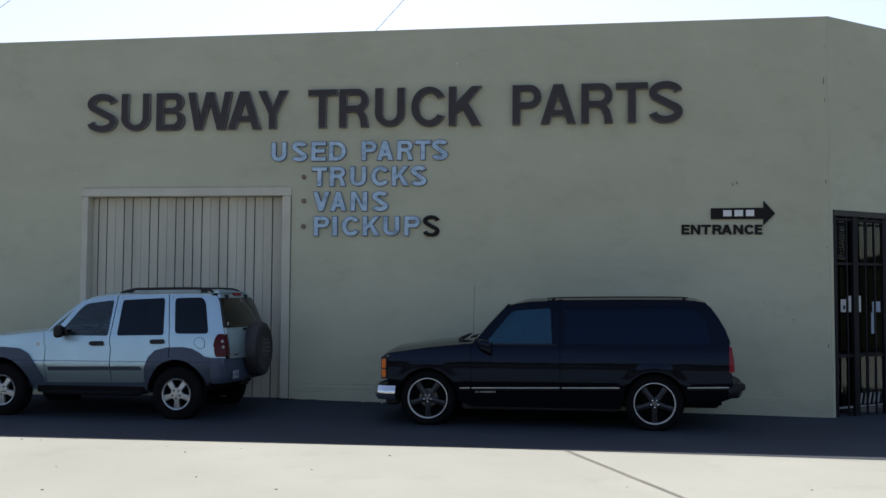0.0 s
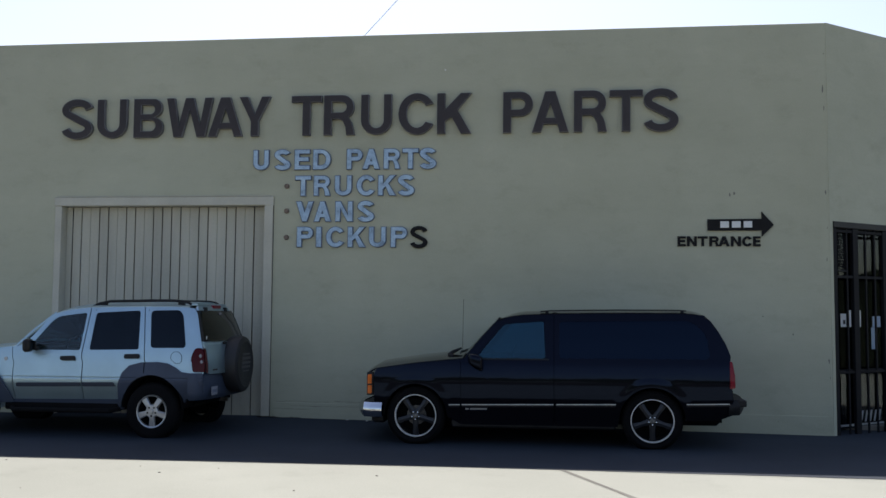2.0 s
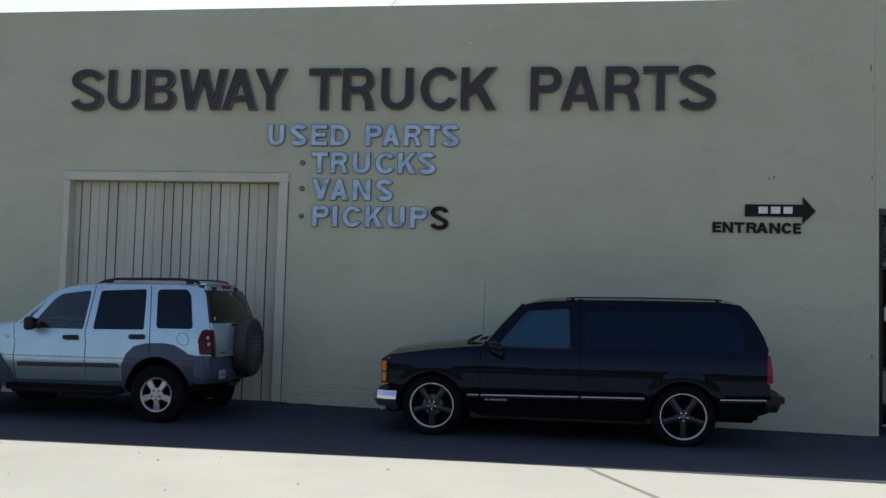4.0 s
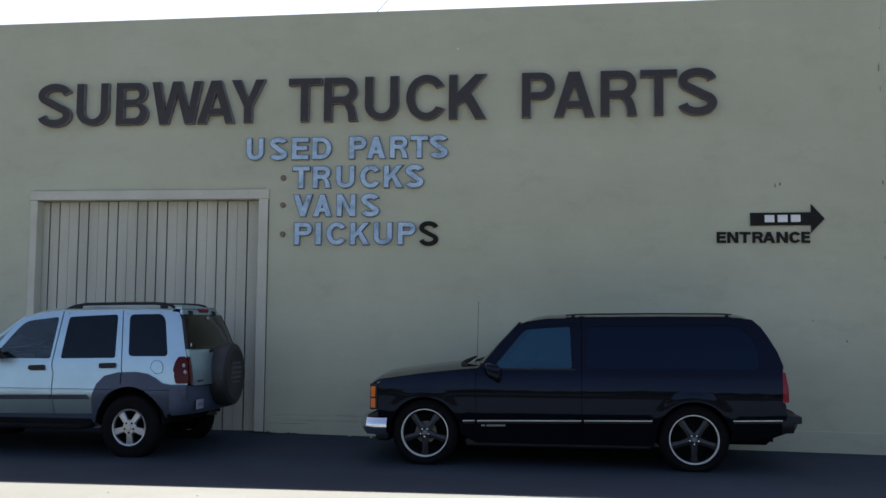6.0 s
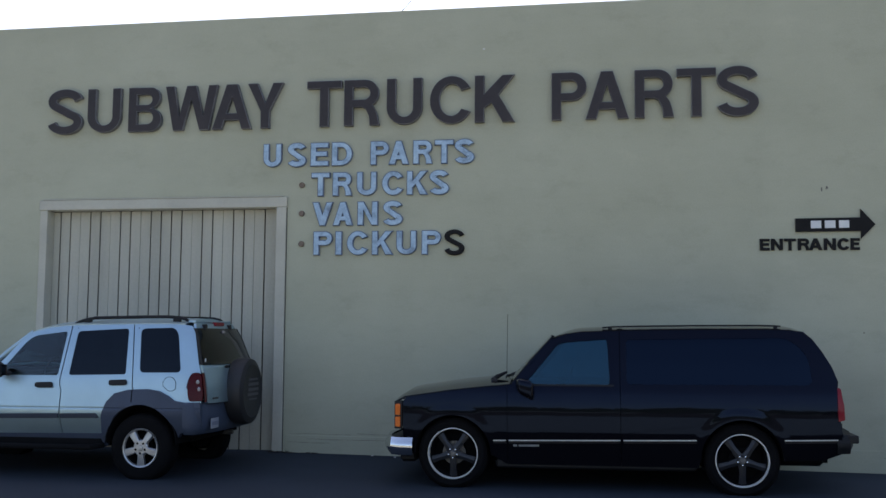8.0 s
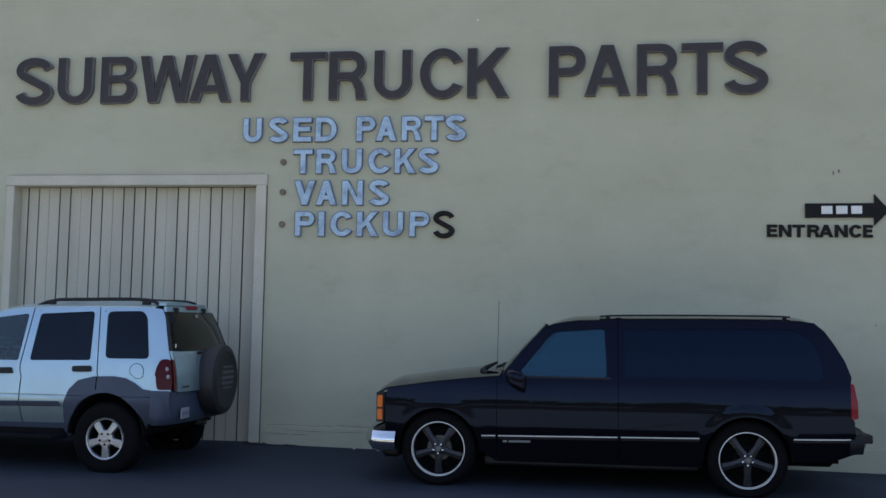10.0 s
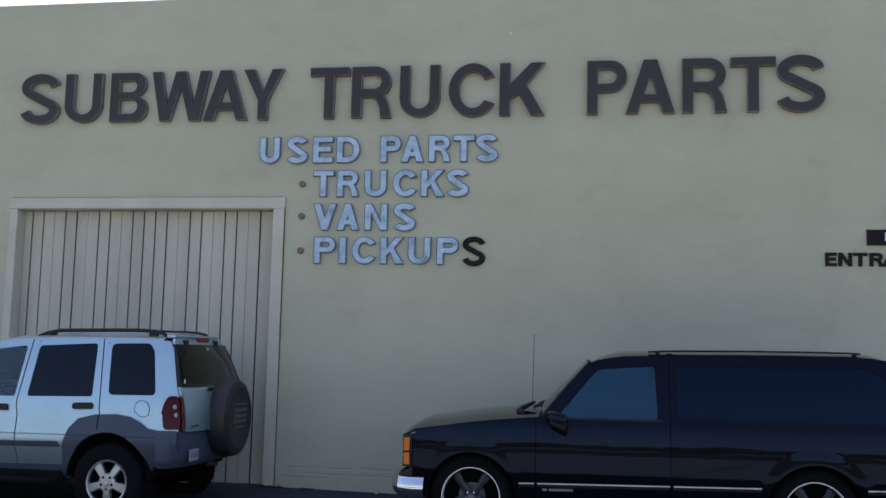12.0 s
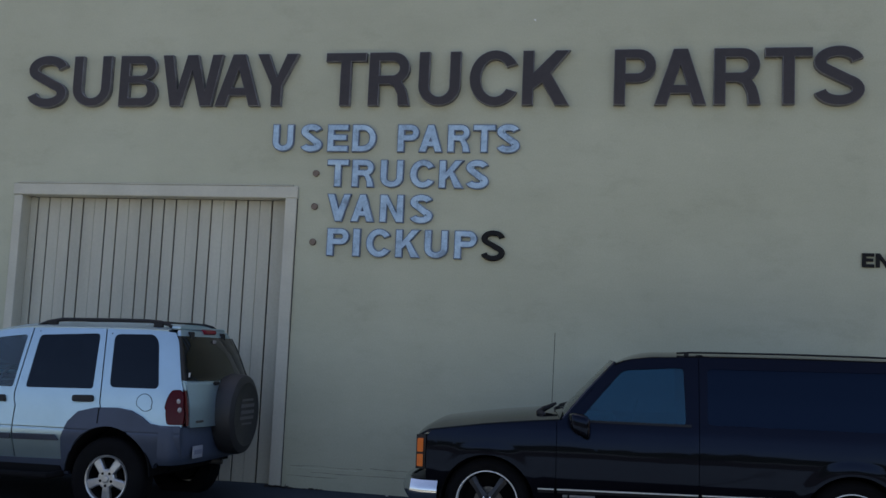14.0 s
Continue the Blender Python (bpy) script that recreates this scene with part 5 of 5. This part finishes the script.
        pts = [(1.60, yr, roof_z(1.6) + 0.020), (1.70, yr, roof_z(1.7) + 0.050)] + [(x, yr, roof_z(x) + 0.068) for x in span(1.85, 2.75, 6)] + [(2.90, yr, roof_z(2.9) + 0.060), (2.98, yr, roof_z(3.0) + 0.042), (3.03, yr, roof_z(3.1) + 0.012)]
        rail = part("roof_rail", tube(pts, 0.018, None, 8), BLACK_TRIM, car, "black roof rail", smooth=True)
        for xf in (1.76, 2.88):
            part("rail_foot", box(xf - 0.05, xf + 0.05, yr - 0.018, yr + 0.018, roof_z(xf), roof_z(xf) + 0.058, 0.015, seg=2), BLACK_TRIM, rail, smooth=True)
        for cx in (0.0, WB):
            rows = [[(cx + 0.428 * math.cos(a), side * yy, 0.40 + 0.428 * math.sin(a)) for a in (math.pi * i / 18 for i in range(19))] for yy in (0.88, 0.52)]
            grid_of("wheel_well", rows, UNDER, car, thick=0.01)
            road_wheel(car, cx, side * 0.875, RW - (0.012 if cx > 1 else 0.0), side, RW, RR, "five_silver", 0.235)

    both(flank)
    for x in (1.95, 2.8):
        part("rack_bar", tube([(x, -0.50, roof_z(x) + 0.068), (x, 0.50, roof_z(x) + 0.068)], 0.011, None, 6), BLACK_TRIM, car)
    top_sheet("hood", spec, span(-0.66, 0.80, 12), lambda x: hood_z(x), lambda x: 0.055, SILVER, car, inset=0.006)
    top_sheet("roof", spec, [1.29, 1.34, 1.42, 1.54, *span(1.7, 2.95, 7), 3.06, 3.16], lambda x: roof_z(x) - 0.008, lambda x: 0.066, SILVER, car)
    glass_sheet("windshield", spec, (0.735, 1.180), (1.30, 1.610), 0.14, 0.07, GLASS_LIGHT, car, crown=0.035)
    part("cowl", box(0.60, 0.88, -0.76, 0.76, 1.08, 1.185, 0.03), BLACK_TRIM, car)
    for y0, y1 in ((-0.60, -0.02), (0.02, 0.55)):
        part("wiper", tube([(0.70, y0, 1.225), (0.70, (y0 + y1) / 2, 1.25), (0.76, y1, 1.26)], 0.010, None, 6), BLACK_TRIM, car)
    # tailgate with smoked glass
    rear_x = lambda y, z: float(np.interp(z, [0.5, 0.82, 1.0, 1.22, 1.27, 1.50, 1.70], [3.47, 3.47, 3.460, 3.415, 3.375, 3.275, 3.165])) - float(np.interp(z, [1.0, 1.3, 1.7], [0.100, 0.105, 0.085])) * (abs(y) / 0.78) ** 2.4

    def back(y, z, d):
        return Vector((rear_x(y, z) - d, y, z))
    gate_o = rounded([(-0.745, 0.83), (-0.735, 1.24), (-0.550, 1.700), (0.550, 1.700), (0.735, 1.24), (0.745, 0.83)], [0.03, 0.02, 0.04, 0.04, 0.02, 0.03])
    glass_o = rounded([(-0.700, 1.262), (-0.545, 1.620), (0.545, 1.620), (0.700, 1.262)], [0.03, 0.04, 0.04, 0.03])
    ys, zz = span(-0.74, 0.74, 14), span(0.84, 1.70, 12)
    tail = panel("tailgate", gate_o, back, SILVER, car, [glass_o], ys, zz, thick=0.03)
    panel("rear_window", rounded([(-0.740, 1.245), (-0.600, 1.645), (0.600, 1.645), (0.740, 1.245)], 0.03), back, GLASS_SMOKE, tail, us=ys, vs=zz, thick=0.006, out=0.012, label="smoked rear glass")
    for y in (-0.40, 0.30):
        part("glass_hinge", box(rear_x(y, 1.68) - 0.01, rear_x(y, 1.68) + 0.040, y - 0.035, y + 0.035, 1.605, 1.690, 0.01), BLACK_TRIM, tail)
    part("brake_light", box(rear_x(0, 1.70) - 0.02, rear_x(0, 1.70) + 0.03, -0.13, 0.13, 1.672, 1.715, 0.008), BRIGHT_RED, tail, "high red brake light")
    part("wash_nozzle", box(rear_x(0, 1.60) + 0.012, rear_x(0, 1.60) + 0.03, -0.04, 0.02, 1.585, 1.62, 0.006), CLEAR_LENS, tail)
    part("sticker", box(rear_x(-0.66, 1.29) + 0.0135, rear_x(-0.66, 1.29) + 0.016, -0.685, -0.655, 1.275, 1.315), SIGN_WHITE, tail, "small white sticker")
    part("spoiler", box(3.02, 3.12, -0.52, 0.52, 1.700, 1.735, 0.015, seg=2), SILVER, tail, smooth=True)
    part("gate_latch", box(rear_x(-0.3, 1.225), rear_x(-0.3, 1.225) + 0.03, -0.34, -0.24, 1.20, 1.235, 0.01), BLACK_TRIM, tail)
    part("badge", box(rear_x(-0.62, 0.88), rear_x(-0.62, 0.88) + 0.022, -0.69, -0.56, 0.872, 0.892, 0.004), BRAKE, tail, "dull metal badge bar")
    # side frame between tailgate and quarter panel
    for side in (-1, 1):
        f = side_of(spec, side)
        rows = []
        for z in (0.85, 0.95, 1.06, 1.158, 1.162, 1.20, 1.235, 1.245, 1.33, 1.42, 1.53, 1.645):
            xs = float(np.interp(z, [0.8, 1.17, 1.26, 1.60, 1.67, 1.7], [3.40, 3.36, 3.335, 3.292, 3.255, 3.23]))
            a, b = f(xs - 0.03, z, 0.004), back(side * float(np.interp(z, [0.8, 1.24, 1.245, 1.66], [0.752, 0.742, 0.735, 0.585])), z, 0.004 if z < 1.24 else -0.015)
            m = a.lerp(b, 0.5) + Vector((0.018, side * 0.018, 0))
            rows.append([a, a.lerp(m, 0.6), m, m.lerp(b, 0.4), b])
        grid_of("lamp_return", rows[:4], RED_LENS, car, "dark red inner face of the tail light", 0.01)
        grid_of("corner_pillar", rows[4:7], SILVER, car, thick=0.01)
        grid_of("glass_surround", rows[7:], BLACK_TRIM, car, "black surround of the rear glass", 0.01)
    # rear bumper with plate
    rows = []
    for z, grow in ((0.50, -0.03), (0.545, 0.005), (0.60, 0.02), (0.77, 0.02), (0.83, 0.008), (0.845, -0.02)):
        row = []
        for a in span(-90, 90, 28):
            sa, ca = math.sin(radians(a)), math.cos(radians(a))
            row.append((3.16 + (0.232 + grow) * abs(ca) ** 0.70, (0.905 + grow) * math.copysign(abs(sa) ** 0.72, sa), z))
        rows.append(row)
    bump_ob = grid_of("rear_bumper", rows, CLADDING, car, "grey-blue plastic rear bumper", 0.03)
    part("number_plate", box(3.399, 3.411, -0.70, -0.50, 0.555, 0.665, 0.004), PLATE, bump_ob, "white number plate with plain bars")
    part("plate_bars", box(3.411, 3.414, -0.68, -0.52, 0.590, 0.630), PLATE_BAR, bump_ob, "plain dark bar")
    # spare wheel in a soft black cover
    def disc(profile, seg=48):
        b = lathe(profile, seg)
        bmesh.ops.rotate(b, verts=b.verts, cent=(0, 0, 0), matrix=Matrix.Rotation(radians(90), 3, "Z"))
        return b
    spare = part("spare_wheel", disc([(0.0, 0.0), (0.312, 0.0), (0.360, -0.012), (0.379, -0.05), (0.382, -0.16), (0.366, -0.205), (0.330, -0.224), (0.30, -0.230), (0.285, -0.222), (0.0, -0.226)]), grainy("soft_black_cover", (0.017, 0.017, 0.019), 0.6, 5, 40, 0.25, rel=0.2), car, "spare wheel in soft black cover", smooth=True)
    spare.location = (3.385, 0.02, 0.925)
    faint = grainy("faint_print", (0.085, 0.085, 0.088), 0.7)
    for z, h, a, b in ((0.115, 0.022, -0.20, 0.02), (0.06, 0.034, -0.22, 0.05), (0.0, 0.034, -0.22, 0.05), (-0.055, 0.03, -0.24, 0.04), (-0.11, 0.018, -0.19, 0.0)):
        part("print_bar", box(0.2265, 0.2285, a + 0.08, b + 0.14, z - h / 2 + 0.02, z + h / 2 + 0.02), faint, spare, "faint grey print bar")
    part("spare_carrier", box(3.34, 3.44, -0.06, 0.18, 0.80, 1.05, 0.02), UNDER, car)
    # front end
    grille = part("grille", box(-0.74, -0.62, -0.42, 0.42, 0.80, 1.0, 0.03), SILVER, car)
    for k in range(7):
        part("grille_slot", box(-0.748, -0.735, -0.34 + k * 0.105, -0.30 + k * 0.105, 0.82, 0.97, 0.004), UNDER, grille)
    for side in (-1, 1):
        o = part("headlight", lathe([(0.0, -0.05), (0.07, -0.04), (0.10, 0.0), (0.10, 0.06)], 24), CLEAR_LENS, car, smooth=True)
        o.rotation_euler = (0, 0, radians(-90))
        o.location = (-0.68, side * 0.58, 0.90)
    rows = []
    for z, grow in ((0.45, 0.0), (0.52, 0.05), (0.70, 0.06), (0.78, 0.02)):
        rows.append([(-0.72 - grow + 0.22 * abs(t) ** 3, t * 0.90, z) for t in span(-1, 1, 14)])
    grid_of("front_bumper", rows, CLADDING, car, "grey-blue plastic front bumper", 0.03)
    part("fascia", box(-0.66, -0.55, -0.70, 0.70, 0.70, 1.03, 0.03), SILVER, car)
    shell(car, -0.55, 3.08, 0.38, 1.02, 0.50)
    part("floor_pan", box(0.50, 2.15, -0.80, 0.80, 0.34, 0.46, 0.02), UNDER, car)
    part("axle", tube([(WB, -0.7, 0.36), (WB, 0.7, 0.36)], 0.06, None, 10), UNDER, car)
    part("exhaust", tube([(2.8, 0.45, 0.42), (3.18, 0.50, 0.41)], 0.03, None, 12), BRAKE, car)
    part("dashboard", box(0.85, 1.15, -0.72, 0.72, 0.92, 1.16, 0.06, seg=3), BLACK_TRIM, car, smooth=True)
    for y in (-0.38, 0.38):
        seat(car, 1.32, y, 0.66, TAN_CLOTH, 0.48)
        seat(car, 1.95, y, 0.74, TAN_CLOTH, 0.5)
    steering_wheel(car, 1.24, -0.38, 1.13)
    return car


black_car = black_suv()
black_car.matrix_world = pose(2.250, -1.150, -0.0136) @ Matrix.Diagonal((1.01, 1.01, 1.010, 1.0))
silver_car = silver_suv()
silver_car.matrix_world = Matrix.Translation((-1.180, -2.10, 0.006)) @ Matrix.Rotation(radians(-1.0), 4, "Z") @ Matrix.Diagonal((0.97, 0.97, 1.0, 1.0)) @ Matrix.Translation((-2.649, 0.885, 0))

# ---- far side of the street: unseen shapes for the reflections ----
def skyline(a, b, low, high, seed):
    """An uneven skyline between a and b."""
    pts = [(a, -0.2)]
    for k in range(int((b - a) / 0.45)):
        x = a + 0.45 * k
        n = 0.55 * noise.noise(Vector((x * 0.045, seed, 0.0))) + 0.30 * noise.noise(Vector((x * 0.17, seed, 3.0))) + 0.22 * noise.noise(Vector((x * 0.8, seed, 6.0)))
        pts.append((x, low + (high - low) * max(0.0, 0.5 + n)))
    return pts + [(b, -0.2)]


tagged(link("backdrop_street", prism(skyline(-90, 90, 2.6, 6.5, 3.0), -52, -51), BACK_WALL), "uneven dark green tree line across the street", "backdrop", kind="structure")
# unseen blocks added for the thin bright fringe reflected in the black flank
for a, b, h in ((-38, -27, 0.7), (-21, -9, 0.55), (-4, 5.5, 0.6), (9, 16, 0.45), (23, 41, 0.7)):
    tagged(link("backdrop_fringe", box(a, b, -50.2, -50.0, -0.1, h, 0.02), STUCCO), "unseen low pale block, added for the bright fringe in the car reflections", "backdrop", kind="structure")
# screen out of view, set close for what the gate glass reflects
ob = tagged(link("backdrop_east", prism(skyline(-50, 40, 1.5, 3.6, 8.0), -0.5, 0.5), BACK_WALL), "unseen dark green screen, placed to shape the gate glass reflections", "backdrop", kind="structure")
ob.matrix_world = Matrix.Translation((27, 0, 0)) @ Matrix.Rotation(radians(90), 4, "Z")

# ---- overhead wire from the roof ----
for way in ([(-1.40, 4.0, 5.19), (0.21, 4.0, 6.88), (0.77, 4.0, 7.47), (8.0, 4.0, 15.1), (16.0, 4.0, 23.5)], [(-11.62, 4.0, 5.19), (-7.80, 4.0, 7.64), (-7.58, 4.0, 7.78), (-2.0, 4.0, 11.4)]):
    tagged(link("overhead_wire", tube(way, 0.005, None, 6), IRON), "thin dark overhead wire rising from the roof", "wire", "overhead wires")

# ---- chips and marks on the wall ----
CHIP = grainy("exposed_plaster", (0.19, 0.18, 0.16), 0.9, 8, 60, 0.4)


def chip(x, y, z, w, h, mat, label, name="wall_chip"):
    bm = bmesh.new()
    n = 9
    ring = []
    for k in range(n):
        a = 2 * math.pi * k / n
        q = 0.7 + 0.5 * noise.noise(Vector((x * 3 + math.cos(a), z * 5 + math.sin(a), 2.0)))
        ring.append((w * q * math.cos(a), h * q * math.sin(a)))
    prism(ring, -0.003, 0.002, bm)
    ob = link(name, bm, mat)
    ob.location = (x, y, z)
    return tagged(ob, label, "wall mark", "marks on the wall")


for k in (0, 1, 4, 6, 7, 10, 11, 12):
    z = 0.75 + k * 0.37 + 0.45 * noise.noise(Vector((k * 1.7, 0.3, 0)))
    chip(XC - 0.035 - 0.012 * (k % 3), 0.0, z, 0.007 + 0.006 * (k % 2), 0.018 + 0.03 * ((k * 7) % 3), CHIP, "small dark chip in the stucco near the corner")
for x, z, w, h in ((6.42, 3.32, 0.02, 0.03), (6.36, 3.30, 0.012, 0.04), (6.78, 1.60, 0.016, 0.014), (7.18, 1.35, 0.014, 0.018), (-0.20, 0.10, 0.05, 0.04)):
    chip(x, 0.0, z, w, h, CHIP, "small dark mark on the stucco")
chip(2.32, 0.0, 5.20, 0.018, 0.014, SIGN_WHITE, "small pale spot on the stucco")

# ---- grit on the paving ----
PEBBLE = grainy("dark_grit", (0.14, 0.125, 0.11), 0.9)
SPECKS = ((-0.37, -4.18), (0.0, -4.55), (0.69, -5.91), (0.50, -4.21), (1.61, -6.36), (1.64, -5.36), (4.65, -5.77), (-2.27, -3.95), (-2.01, -3.98), (-0.89, -5.60), (-0.39, -6.70))
for k in range(17):
    if k < len(SPECKS):
        x, y = SPECKS[k]
    else:
        x, y = 2.0 + 6.5 * ((k * 0.618034) % 1.0), -3.9 - 3.2 * ((k * 0.381966 + 0.2) % 1.0)
    bm = bmesh.new()
    bmesh.ops.create_icosphere(bm, subdivisions=1, radius=0.007 + 0.003 * ((k * 5) % 3))
    bmesh.ops.scale(bm, verts=bm.verts, vec=(1.3, 1.0, 0.45))
    ob = link("pebble", bm, PEBBLE)
    ob.location = (x, y, 0.003)
    tagged(ob, "small dark pebble lying on the concrete", "pebble", "grit on the paving")
PALE = grainy("pale_grit", (0.55, 0.54, 0.50), 0.8)
for x, y in ((0.92, -0.10), (1.22, -0.16)):
    bm = bmesh.new()
    bmesh.ops.create_icosphere(bm, subdivisions=1, radius=0.014)
    bmesh.ops.scale(bm, verts=bm.verts, vec=(1.4, 1.0, 0.6))
    ob = link("pebble", bm, PALE)
    ob.location = (x, y, rise(x) + 0.006)
    tagged(ob, "small pale pebble lying by the wall foot", "pebble", "grit on the paving")
chip(0.544, 0.0, 0.30, 0.010, 0.008, SIGN_WHITE, "small pale spot on the stucco")
# dry leaves and dirt swept up beside the door jamb
LITTER = grainy("dry_litter", (0.035, 0.028, 0.02), 0.95, 12, 60, 0.4)
rng = random.Random(7)
bm = bmesh.new()
for k in range(34):
    x = -0.42 + 0.62 * rng.random() ** 1.4
    y = -0.035 - 0.09 * rng.random()
    r = 0.010 + 0.016 * rng.random()
    a, tip = rng.random() * 6.28, 0.004 + 0.012 * rng.random()
    base = Vector((x, y, rise(x) + 0.002))
    ring = [bm.verts.new(base + Vector((r * (1.5 if j % 2 else 0.8) * math.cos(a + j * 1.05), r * 0.8 * math.sin(a + j * 1.05), tip * (0.2 + 0.8 * (j % 3) / 2)))) for j in range(6)]
    mid = bm.verts.new(base + Vector((0, 0, tip * 1.6)))
    low = bm.verts.new(base)
    for j in range(6):
        bm.faces.new((ring[j], ring[(j + 1) % 6], mid))
        bm.faces.new((ring[(j + 1) % 6], ring[j], low))
tagged(link("leaf_litter", bm, LITTER), "dry dark leaves and dirt at the wall foot", "litter", kind="stuff")
# dark lines painting cracks and the shadows of trowel ridges on the stucco band
for k, (a, b, z) in enumerate(((-0.18, 0.62, 0.330), (0.05, 1.55, 0.268), (-0.20, 0.35, 0.225), (0.70, 1.50, 0.345), (6.95, 7.42, 0.238))):
    pts = [(x, -0.0175 if z < 0.312 - 0.0106 * max(x, 0.0) else 0.0, z - 0.0106 * max(x, 0.0) + 0.010 * noise.noise(Vector((x * 4.0, k * 3.1, 0.0)))) for x in span(a, b, 24)]
    rad = [0.0012 + 0.0034 * abs(noise.noise(Vector((x * 6.0, k * 5.7, 2.0)))) for x in span(a, b, 24)]
    tagged(link("crack_shade_line", tube(pts, rad, None, 5), CHIP), "thin dark line for cracks and ridge shadows in the stucco", "crack", "marks on the wall")
